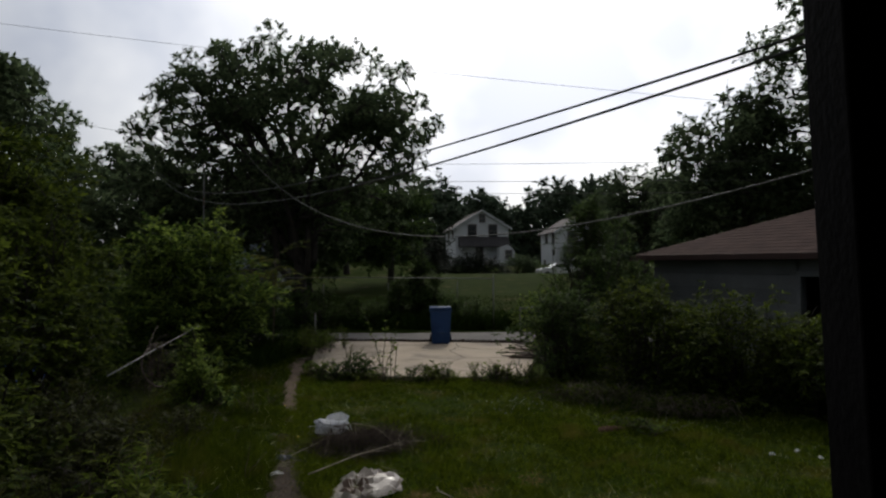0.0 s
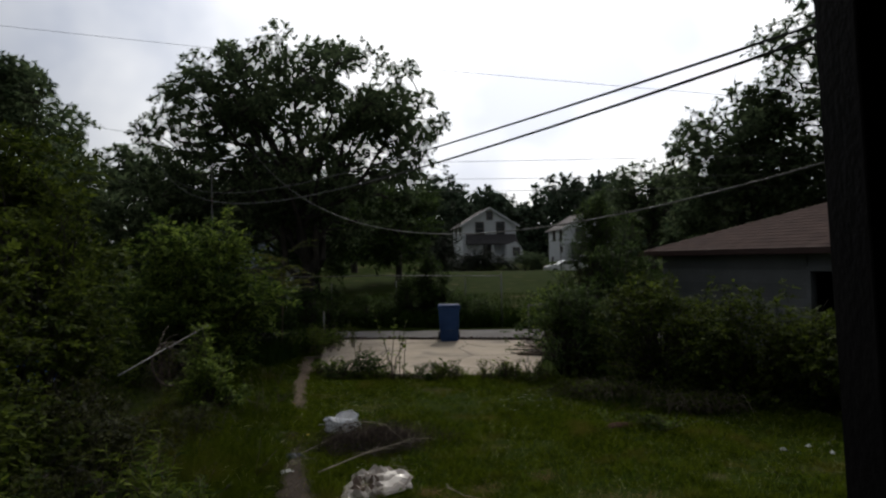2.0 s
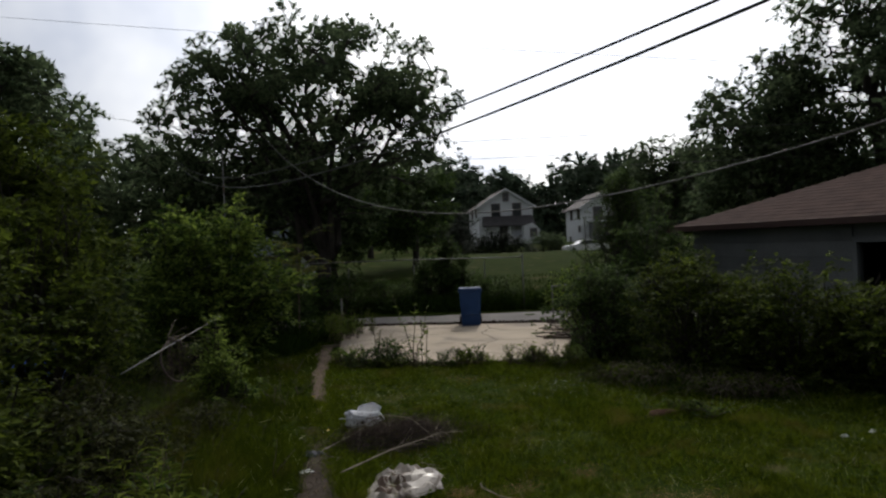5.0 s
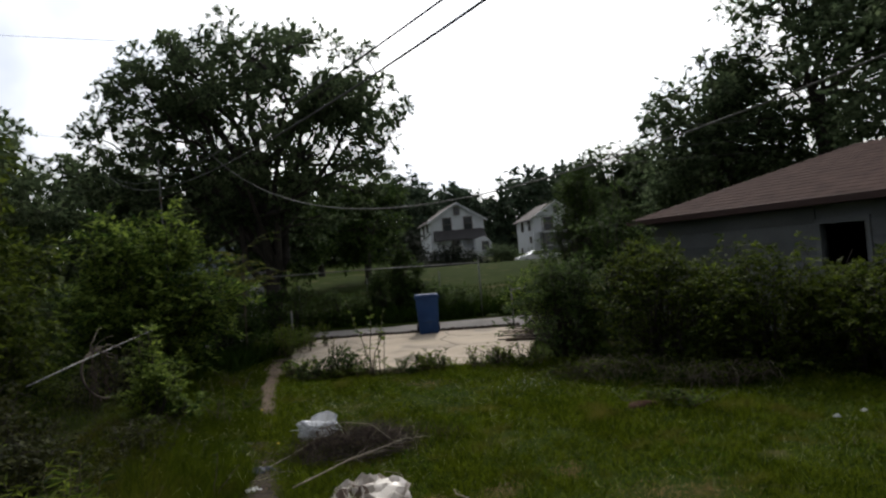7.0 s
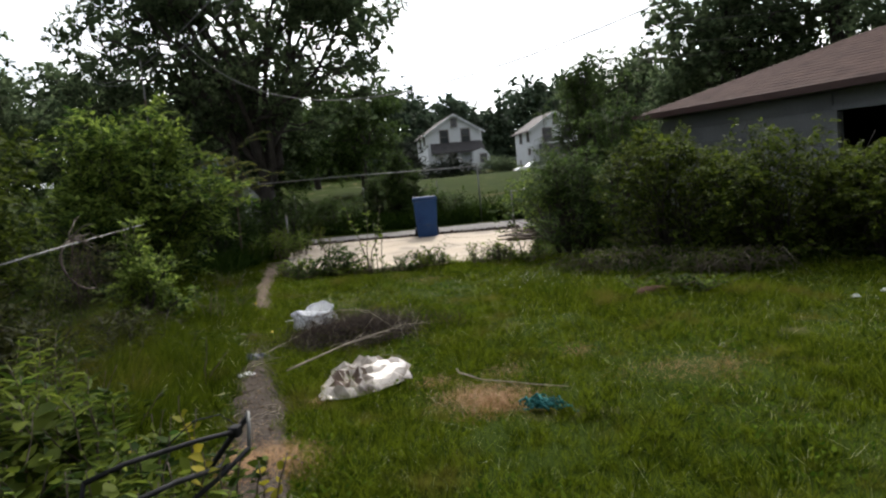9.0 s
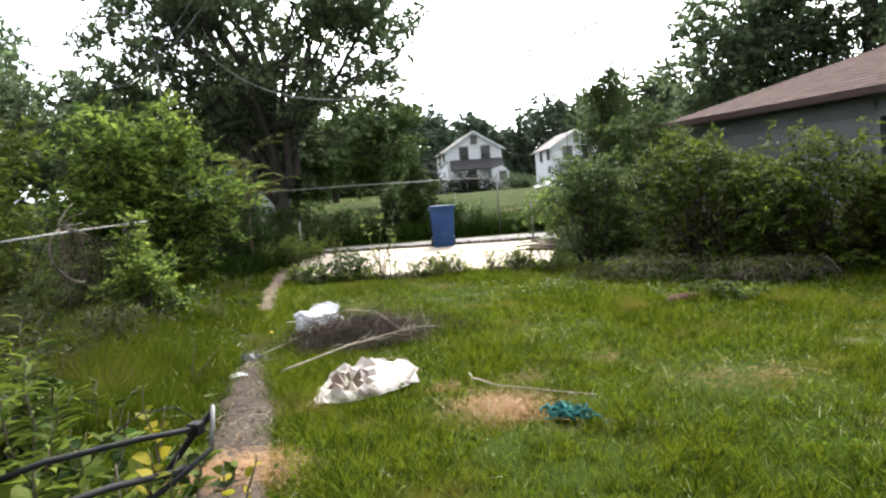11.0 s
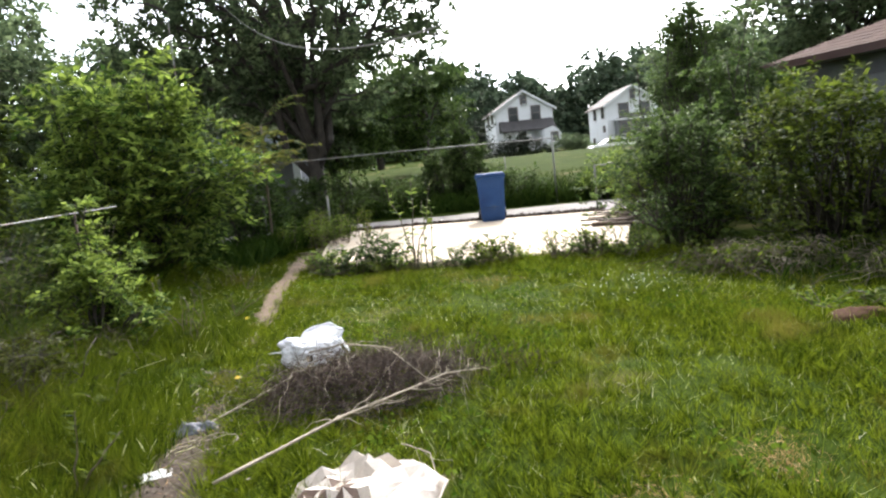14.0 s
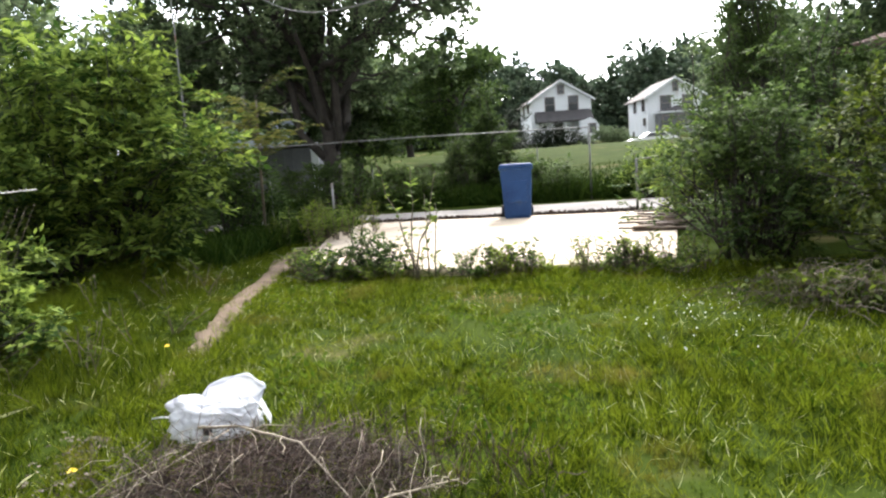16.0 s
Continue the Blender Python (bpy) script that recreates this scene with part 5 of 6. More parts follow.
def dead_branch(pts, r, twigs, seed, label):
    """A bare branch that bends at its knots, with thin side twigs."""
    rng = np.random.default_rng(seed)
    pts = np.array(pts, float)
    o = pts[0].copy()
    b = empty("dead_branch", *o)
    t = np.linspace(0, len(pts) - 1, 7 * (len(pts) - 1) + 1)
    p = np.stack([np.interp(t, np.arange(len(pts)), pts[:, k]) for k in range(3)], 1) - o
    p[1:] += np.cumsum(rng.normal(0, 0.0028, (len(p) - 1, 3)) * np.array([1, 1, 0.5]), 0)
    tube("stem", p, np.linspace(r, r * 0.4, len(p)) * rng.uniform(0.85, 1.15, len(p)), M_DEAD, b, sides=6)
    for i in range(twigs):
        k = int(rng.uniform(0.25, 0.97) * (len(p) - 1))
        d = unit(p[min(k + 1, len(p) - 1)] - p[k - 1]) + rng.normal(0, 0.7, 3) * np.array([1, 1, 0.5])
        q = p[k] + unit(d) * rng.uniform(0.08, 0.26)
        q[2] = max(q[2], 0.03 - o[2])
        tube("twig", curve_pts(p[k], q, rng.uniform(-0.03, 0.02), 0.008, 5, rng), np.linspace(r * 0.4, 0.001, 5), M_DEAD, b, sides=4)
    return tagged(b, label, "branch", "loose branches")


brush_pile()
dead_branch([(-1.33, 7.18, 0.13), (-0.92, 7.88, 0.17), (-0.53, 8.55, 0.16), (-0.34, 8.85, 0.10)], 0.0085, 30, 31, "long pale bare branch lying against the brush")
dead_branch([(-1.62, 8.95, 0.22), (-1.28, 8.75, 0.33), (-0.95, 8.64, 0.32), (-0.66, 8.50, 0.14)], 0.007, 5, 32, "thin bare branch arching over the brush")
dead_branch([(-1.98, 7.93, 0.03), (-1.75, 8.4, 0.10), (-1.5, 9.0, 0.20)], 0.008, 5, 33, "thin bare branch leaning on the brush")
dead_branch([(0.13, 7.10, 0.08), (0.16, 7.03, 0.06), (0.35, 6.85, 0.05), (0.69, 6.72, 0.045), (1.0, 6.63, 0.04)], 0.0065, 3, 34, "thin crooked branch lying on worn turf")
dead_branch([(-0.62, 7.75, 0.06), (-0.42, 7.55, 0.10), (-0.30, 7.3, 0.05)], 0.004, 3, 35, "thin bare branch lying on the grass")


def cart_frame():
    """A tipped folding cart: black bars on bent legs, one chrome handle tube."""
    f = empty("folding_cart", -0.72, 4.4, 0.0)
    tube("top_bar", [(-0.2, -0.42, 0.64), (-0.12, -0.28, 0.65), (0.0, 0.05, 0.60), (0.09, 0.26, 0.56)], 0.011, M_BLACK, f)
    tube("cross_bar", [(0.13, 0.33, 0.61), (0.03, 0.30, 0.50), (-0.16, 0.30, 0.28), (-0.34, 0.30, 0.0)], 0.014, M_BLACK, f)
    tube("lower_bar", [(0.02, -0.55, 0.60), (0.03, -0.2, 0.53), (0.05, 0.20, 0.42)], 0.012, M_BLACK, f)
    part("joint", box(0.05, 0.06, 0.05, 0.085, 0.26, 0.535, 0.008), M_BLACK, f)
    part("joint", box(0.04, 0.05, 0.04, 0.045, 0.19, 0.40, 0.008), M_BLACK, f)
    tube("handle", [(0.13, 0.32, 0.63), (0.15, 0.27, 0.57), (0.17, 0.20, 0.50)], 0.009, M_STEEL, f, "worn steel handle tube")
    tube("side_bar", [(0.17, 0.20, 0.50), (0.10, 0.10, 0.44), (-0.02, -0.08, 0.36), (-0.16, -0.30, 0.2), (-0.2, -0.36, 0.0)], 0.011, M_BLACK, f)
    tube("leg", [(-0.2, -0.42, 0.64), (-0.27, -0.46, 0.3), (-0.30, -0.48, 0.0)], 0.009, M_BLACK, f)
    tube("leg", [(0.02, -0.54, 0.60), (0.0, -0.56, 0.3), (-0.04, -0.58, 0.0)], 0.012, M_BLACK, f)
    tube("brake_cable", [(-0.05, -0.10, 0.64), (0.0, 0.06, 0.69), (0.06, 0.18, 0.67), (0.09, 0.25, 0.60)], 0.003, M_BLACK, f)
    tagged(f, "black tubular folding cart with a steel handle in weeds", "cart")


cart_frame()


def cloth(name, x, y, w, d, h, mat, label, category, seed, rz=0):
    c = empty(name, x, y, float(gz(x, y)), rz)
    rng = np.random.default_rng(seed)
    n = 22
    bm = bmesh.new()
    grid = {}
    off = Vector(rng.uniform(-20, 20, 3))
    for i in range(n):
        for j in range(n):
            u, v = i / (n - 1) * 2 - 1, j / (n - 1) * 2 - 1
            r = 1 + 0.3 * noise.noise(Vector((u * 1.3, v * 1.3, 0)) + off)
            z = h * max(0.08, 0.6 + 0.9 * noise.noise(Vector((u * 2.6, v * 2.6, 1)) + off)) * max(0.05, 1 - max(abs(u), abs(v)) ** 3)
            grid[i, j] = bm.verts.new((u * w / 2 * r, v * d / 2 * r, z + 0.02))
    for i in range(n - 1):
        for j in range(n - 1):
            bm.faces.new((grid[i, j], grid[i + 1, j], grid[i + 1, j + 1], grid[i, j + 1]))
    ob = part("sheet", bm, mat, c, smooth=True)
    md = ob.modifiers.new("thickness", "SOLIDIFY")
    md.thickness = 0.005
    return tagged(c, label, category)


def rag():
    """A knotted cloth: twisted folds piled over one another, one end trailing."""
    rng = np.random.default_rng(23)
    r = empty("rag", 0.80, 6.25, float(gz(0.80, 6.25)), -20)
    for i in range(26):
        a = rng.uniform(-0.9, 0.9) + (math.pi if i % 2 else 0)
        c = np.array([rng.normal(0, 0.06), rng.normal(0, 0.03), rng.uniform(0.02, 0.055)])
        d = np.array([math.cos(a), math.sin(a) * 0.6, 0]) * rng.uniform(0.03, 0.08)
        p = curve_pts(c - d, c + d, -rng.uniform(0.01, 0.05), 0.012, 8, rng)
        p[:, 2] = np.maximum(p[:, 2], 0.02)
        tube("fold", p, rng.uniform(0.005, 0.011) * (1 + 0.35 * np.sin(np.arange(8) * 1.9 + i)), M_RAG, r, sides=6)
    tube("trailing_end", curve_pts((0.08, 0, 0.04), (0.26, -0.02, 0.03), -0.02, 0.012, 7, rng), np.linspace(0.009, 0.003, 7), M_RAG, r, sides=6)
    tagged(r, "teal knotted cloth rag in the grass", "rag")


rag()
cloth("blue_tarpaulin", -10.2, 12.7, 1.9, 1.4, 0.75, M_BLUETARP, "blue tarpaulin over a low heap in the neighbour's yard", "tarpaulin", 4, 20)
cloth("paper", -1.80, 7.42, 0.15, 0.10, 0.03, M_PAPER, "scrap of white paper on the path", "paper", 6, 30)
for i, (px, py) in enumerate(((4.1, 9.1), (4.45, 9.25), (4.62, 8.95), (4.75, 8.6), (-1.15, 4.75))):
    cloth("paper", px, py, 0.08, 0.05, 0.03, M_PAPER, "scrap of white paper in the grass", "paper", 60 + i, 40 * i)


cloth("plastic_litter", -1.95, 8.0, 0.26, 0.14, 0.06, M_LITTER, "crumpled grey-blue plastic litter beside the path", "litter", 9, 30)


def planks():
    rr = random.Random(4)
    for i in range(22):
        x, y = rr.uniform(0.45, 1.05), rr.uniform(16.6, 19.4)
        L = rr.uniform(0.3, 0.85)
        ob = part("plank", box(L, rr.uniform(0.04, 0.11), 0.025, 0, 0, 0, 0.004), M_BOARD)
        ob.matrix_world = pose(x, y, 0.072 + 0.025 * (i % 4), 0, rr.uniform(-2, 2), rr.uniform(-30, 35))
        tagged(ob, "brown weathered loose plank on the concrete", "plank", "loose planks")
    ob = part("plank", box(0.75, 0.10, 0.03, 0, 0, 0, 0.004), M_BOARD)
    ob.matrix_world = pose(-4.75, 16.4, 0.04, 0, 0, 8)
    tagged(ob, "grey weathered loose plank across the path", "plank", "loose planks")


planks()


def gutter_litter():
    """Dead leaves and soil gathered in the gap between slab and alley."""
    rng = np.random.default_rng(15)
    n = 5200
    x = rng.uniform(-6.0, 0.6, n)
    y = 20.22 + 0.01 * x + rng.normal(0, 0.05, n) + 0.05 * np.sin(3 * x)
    z = 0.05 + rng.uniform(0, 0.05, n)
    v = leaf_quads(rng, np.stack([x, y, z], 1), rng.uniform(0.03, 0.08, n), 0.6, None, 0.0)
    tagged(poly_mesh("leaf_litter", v, 4, M_BRUSH), "dark line of dead leaves between slab and alley", "leaf litter", kind="stuff")


gutter_litter()


def car():
    c = empty("car", 2.3, 70.5, 0.80, 16)
    prof = [(-2.2, 0.35), (-2.2, 0.75), (-1.9, 0.92), (-1.0, 1.0), (-0.45, 1.42), (0.85, 1.44), (1.5, 1.02), (2.15, 0.95), (2.25, 0.6), (2.2, 0.35)]
    bm = prism([(x, -0.85, z) for x, z in prof], (0, 1.7, 0))
    bmesh.ops.bevel(bm, geom=bm.edges[:], offset=0.06, segments=2, affect="EDGES")
    part("body", bm, M_CAR, c, smooth=False)
    for s in (-1, 1):
        part("window", prism([(-0.85, s * 0.86, 1.02), (-0.38, s * 0.86, 1.36), (0.78, s * 0.86, 1.37), (1.25, s * 0.86, 1.03)], (0, s * 0.01, 0)), M_GLASS, c)
        for x in (-1.4, 1.4):
            bm = bmesh.new()
            bmesh.ops.create_cone(bm, cap_ends=True, segments=20, radius1=0.32, radius2=0.32, depth=0.2, matrix=pose(x, s * 0.78, 0.32, 90, 0, 0))
            part("wheel", bm, M_RUBBER, c)
    tagged(c, "white saloon car parked on the street", "car")


car()


# ---- grass, weeds and litter ----
def blades(rng, x, y, h, w, lean=0.35):
    n = len(x)
    z = gz(x, y) - 0.01
    a = rng.uniform(0, 2 * math.pi, n)
    side = np.stack([np.cos(a), np.sin(a), np.zeros(n)], 1) * (np.asarray(w) / 2)[:, None]
    base = np.stack([x, y, z], 1)
    b = rng.uniform(0, 2 * math.pi, n)
    k = np.abs(rng.normal(0, lean, n))
    tip = base + np.stack([np.cos(b) * k * h, np.sin(b) * k * h, h * np.sqrt(np.maximum(0.1, 1 - k * k * 0.6))], 1)
    mid = base + (tip - base) * 0.55 + np.stack([np.zeros(n), np.zeros(n), h * 0.10], 1)
    return np.stack([base - side, base + side, mid + side * 0.75, tip], 1).reshape(-1, 3)


def short_blades(rng, x, y, h, w, lean=0.35):
    """Three-cornered blades for the mown lawn."""
    n = len(x)
    a, b = rng.uniform(0, 2 * math.pi, n), rng.uniform(0, 2 * math.pi, n)
    k = np.abs(rng.normal(0, lean, n))
    base = np.stack([x, y, gz(x, y) - 0.008], 1)
    side = np.stack([np.cos(a), np.sin(a), 0 * a], 1) * (np.asarray(w) / 2)[:, None]
    tip = base + np.stack([np.cos(b) * k * h, np.sin(b) * k * h, h], 1)
    return np.stack([base - side, base + side, tip], 1).reshape(-1, 3)


def value(x, y, s, seed):
    r = np.random.default_rng(seed)
    out = np.zeros(len(x))
    for _ in range(6):
        f, p = r.normal(0, 1, 2) * s, r.uniform(0, 6.28)
        out += np.sin(f[0] * x + f[1] * y + p)
    return out / 6


STRAW_SPOTS = [(0.40, 6.58, 0.36, 0.34), (-0.90, 5.50, 0.30, 0.24), (-0.05, 7.05, 0.20, 0.14), (1.95, 6.9, 0.55, 0.3), (-0.9, 12.6, 0.5, 0.12), (0.55, 7.25, 0.22, 0.2), (-0.92, 6.62, 0.12, 0.08), (1.15, 7.7, 0.22, 0.2)]


def tufted(rng, x, y, h, w, tuft, reach):
    """Blades that lean out of the tuft they grow in."""
    n = len(x)
    tx, ty = np.floor(x / tuft), np.floor(y / tuft)
    cx = (tx + 0.5 + 0.4 * np.sin(12.9 * tx + 78.2 * ty)) * tuft
    cy = (ty + 0.5 + 0.4 * np.sin(39.3 * tx + 11.1 * ty)) * tuft
    vig = 0.5 + 0.5 * np.sin(57.1 * tx + 31.7 * ty)
    px, py = x + (cx - x) * 0.55, y + (cy - y) * 0.55
    dx, dy = x - cx + rng.normal(0, tuft * 0.25, n), y - cy + rng.normal(0, tuft * 0.25, n)
    d = np.maximum(np.hypot(dx, dy), 1e-4)
    k = reach * np.clip(d / tuft, 0.1, 1.1) * rng.uniform(0.6, 1.5, n)
    hh = h * (0.6 + 0.8 * vig)
    a = rng.uniform(0, 2 * math.pi, n)
    base = np.stack([px, py, gz(px, py) - 0.008], 1)
    side = np.stack([np.cos(a), np.sin(a), 0 * a], 1) * (np.asarray(w) / 2)[:, None]
    tip = base + np.stack([dx / d * k * hh, dy / d * k * hh, hh], 1)
    return np.stack([base - side, base + side, tip], 1).reshape(-1, 3)


def lawn():
    rng = np.random.default_rng(101)
    n = 780000
    y = 3.2 + (14.4 - 3.2) * rng.uniform(0, 1, n) ** 1.25
    x = -2.6 + rng.uniform(0, 1, n) * 9.5 - 0.30 * (y - 6)
    keep = (x > path_x(y) + path_width(y) - 0.19 + 0.16 * rng.uniform(0, 1, n) ** 0.5 - 0.1 * ((y > 8.2) & (y < 10.8))) & (x < 7.5)
    bare = np.zeros(n)
    for sx, sy, rx, ry in STRAW_SPOTS:
        bare = np.maximum(bare, np.exp(-(((x - sx) / rx) ** 2 + ((y - sy) / ry) ** 2) * 0.7))
    keep &= rng.uniform(0, 1, n) > bare * 0.93
    v = value(x, y, 1.6, 7)
    fine = value(x, y, 7.0, 8)
    keep &= rng.uniform(0, 1, n) < 0.82 + 0.45 * v + 0.35 * fine
    x, y, v, fine = x[keep], y[keep], v[keep], fine[keep]
    m = len(x)
    h = (0.042 + 0.025 * np.clip(v, -1, 1) + 0.022 * fine) * rng.uniform(0.5, 1.6, m) + 0.05 * (rng.uniform(0, 1, m) < 0.05)
    w = rng.uniform(0.0036, 0.0076, m) * (0.7 + 0.07 * y)
    half = rng.uniform(0, 1, m) < 0.55
    V = np.concatenate([tufted(rng, x[half], y[half], h[half] * 1.15, w[half], 0.17, 1.6), short_blades(rng, x[~half], y[~half], h[~half], w[~half], 0.8)])
    # thinner turf round the porch and out to the sides
    ny = 70000
    ox, oy = rng.uniform(-9.0, 15.0, ny), rng.uniform(-1.2, 15.0, ny)
    out = ((oy < 3.3) | (ox > 6.9 - 0.30 * (oy - 6)) | (ox < path_x(oy) - 2.4)) & ~((np.abs(ox - 1.2) < 2.05) & (oy < 1.2)) & ~((np.abs(ox - 1.02) < 0.8) & (oy < 2.6))
    ox, oy = ox[out], oy[out]
    V = np.concatenate([V, short_blades(rng, ox, oy, rng.uniform(0.03, 0.10, len(ox)), rng.uniform(0.008, 0.018, len(ox)), 0.8)])
    tagged(poly_mesh("lawn_grass", V, 3, M_GRASS), "uneven green lawn grass with worn spots", "grass", kind="stuff")
    # pale blades scattered as glints of the sun and as dry grass
    k = rng.integers(0, m, 14000)
    x, y = x[k] + rng.normal(0, 0.03, len(k)), y[k] + rng.normal(0, 0.03, len(k))
    pale = short_blades(rng, x, y, rng.uniform(0.03, 0.085, len(k)), rng.uniform(0.0022, 0.0045, len(k)) * (0.25 + 0.12 * y), 1.3)
    tagged(poly_mesh("dry_blades", pale, 3, M_PALE), "scattered pale blades in the lawn, dry ones and painted sun glints", "grass", kind="stuff")


lawn()


def clover():
    """Broad small leaves in patches through the lawn."""
    rng = np.random.default_rng(105)
    n = 42000
    y = rng.uniform(3.4, 14.2, n)
    x = -2.4 + rng.uniform(0, 1, n) * 9.0 - 0.30 * (y - 6)
    v = value(x, y, 2.4, 12)
    keep = (v > 0.22) & (rng.uniform(0, 1, n) < 0.6) & (x > path_x(y) + 0.2)
    x, y = x[keep], y[keep]
    p = np.stack([x, y, gz(x, y) + rng.uniform(0.02, 0.07, len(x))], 1)
    tagged(poly_mesh("clover", leaf_quads(rng, p, rng.uniform(0.02, 0.045, len(x)), 0.8, None, -0.1), 4, M_CLOVER), "patches of low clover and broad weeds in the lawn", "clover", kind="stuff")


clover()


def clover_flowers():
    """White clover heads: small rounded knobs standing just over the blades."""
    rng = np.random.default_rng(106)
    n = 55
    x, y = rng.normal(0.8, 0.35, n), rng.normal(11.7, 0.45, n)
    V, F = [], []
    for px, py in zip(x, y):
        c = np.array([px, py, float(gz(px, py)) + rng.uniform(0.03, 0.075)])
        r = rng.uniform(0.005, 0.009)
        k = len(V)
        V += [c + r * np.array(q) for q in ((0, 0, 1), (1, 0, 0.1), (0.3, 0.95, 0), (-0.8, 0.6, 0.1), (-0.8, -0.6, 0), (0.3, -0.95, 0.1), (0, 0, -0.8))]
        for i in range(5):
            a, b = k + 1 + i, k + 1 + (i + 1) % 5
            F += [(k, a, b), (k + 6, b, a)]
    tagged(link_mesh("clover_flowers", V, F, M_PAPER), "scattered small white clover heads in the lawn", "flowers", kind="stuff")


clover_flowers()


def tall_grass():
    rng = np.random.default_rng(102)
    n = 260000
    y = 2.6 + 15.2 * rng.uniform(0, 1, n) ** 1.15
    wdt = np.interp(y, [2.6, 5, 8, 12, 18], [2.2, 2.6, 2.6, 2.4, 1.6])
    u = rng.uniform(0, 1, n)
    x = path_x(y) - path_width(y) + 0.19 - 0.15 * rng.uniform(0, 1, n) ** 0.5 - u * wdt
    v = value(x, y, 1.3, 9)
    fine = value(x, y, 5.0, 10)
    keep = rng.uniform(0, 1, n) < 0.75 + 0.5 * v + 0.4 * fine
    x, y, u, v, fine = x[keep], y[keep], u[keep], v[keep], fine[keep]
    m = len(x)
    h = (0.065 + 0.24 * np.clip(u * 1.5 - 0.05, 0, 1) + 0.10 * v + 0.09 * fine) * rng.uniform(0.4, 1.3, m)
    h *= np.interp(y, [2, 8, 12, 17], [1.15, 1.0, 0.75, 0.7])
    w = rng.uniform(0.004, 0.009, m)
    h = np.maximum(h, 0.05)
    half = rng.uniform(0, 1, m) < 0.6
    V = np.concatenate([tufted(rng, x[half], y[half], h[half], w[half], 0.26, 1.3), short_blades(rng, x[~half], y[~half], h[~half], w[~half], 0.6)])
    tagged(poly_mesh("tall_grass", V, 3, M_GRASS_TALL), "long yellow-green unmown grass beside the path", "grass", kind="stuff")
    # the same painted glints and dry blades, longer here
    k = rng.integers(0, m, 3000)
    pale = blades(rng, x[k] + rng.normal(0, 0.04, len(k)), y[k], h[k] * 0.75 + 0.02, rng.uniform(0.002, 0.0042, len(k)), 0.9)
    tagged(poly_mesh("dry_blades", pale, 4, M_PALE), "scattered pale blades in the long grass, dry ones and painted sun glints", "grass", kind="stuff")


tall_grass()


def rough_grass():
    rng = np.random.default_rng(103)
    n = 42000
    y = np.concatenate([24.4 + 12 * rng.uniform(0, 1, n) ** 2.0, rng.uniform(14.5, 20, n // 10), rng.uniform(11.2, 14, n // 8), 24.2 + np.abs(rng.normal(0, 1.3, n // 3))])
    x = np.concatenate([rng.uniform(-22, 12, n), rng.uniform(-6.6, -5.2, n // 10), rng.uniform(2.0, 8.0, n // 8), rng.uniform(-14, 6, n // 3)])
    h = np.concatenate([rng.uniform(0.06, 0.2, n), rng.uniform(0.2, 0.6, n // 10), rng.uniform(0.08, 0.3, n // 8), rng.uniform(0.2, 0.75, n // 3)])
    w = np.concatenate([rng.uniform(0.014, 0.03, n), rng.uniform(0.008, 0.016, n // 10), rng.uniform(0.006, 0.014, n // 8), rng.uniform(0.012, 0.03, n // 3)])
    road = (y < 23.75 + 0.16 * (x + 3.5)) & (y > 20.2)
    x, y, h, w = x[~road], y[~road], h[~road], w[~road]
    tagged(poly_mesh("rough_grass", blades(rng, x, y, h, w, 0.45), 4, M_GRASS_BANK), "rough green grass on the bank beyond the alley", "grass", kind="stuff")


rough_grass()


def straw():
    rng = np.random.default_rng(104)
    X, Y = [], []
    for (sx, sy, rx, ry), k in zip(STRAW_SPOTS, (2200, 4200, 160, 500, 160, 170, 120, 110)):
        X.append(rng.normal(sx, rx * 0.5, k))
        Y.append(rng.normal(sy, ry * 0.55, k))
    yy = rng.uniform(5, 8.5, 260)
    X.append(path_x(yy) + rng.normal(0, 0.12, 260))
    Y.append(yy)
    x, y = np.concatenate(X), np.concatenate(Y)
    n = len(x)
    z = gz(x, y) + 0.02 + rng.uniform(0, 0.035, n)
    p = np.stack([x, y, z], 1)
    v = leaf_quads(rng, p, rng.uniform(0.03, 0.09, n), 0.035, None, 0.0)
    v = v.reshape(-1, 4, 3)
    v[:, :, 2] = z[:, None] + (v[:, :, 2] - z[:, None]) * 0.18
    k = rng.integers(0, n, 36000)
    tx, ty = x[k] + rng.normal(0, 0.05, 36000), y[k] + rng.normal(0, 0.05, 36000)
    dead = short_blades(rng, tx, ty, rng.uniform(0.01, 0.045, 36000), rng.uniform(0.0016, 0.0034, 36000), 1.3)
    tagged(poly_mesh("dead_turf", dead, 3, M_STRAW), "tufts of dead tan grass in the worn spots", "dead grass", kind="stuff")
    tagged(poly_mesh("straw", v.reshape(-1, 3), 4, M_STRAW), "dry straw clippings scattered on worn turf", "straw", kind="stuff")


straw()


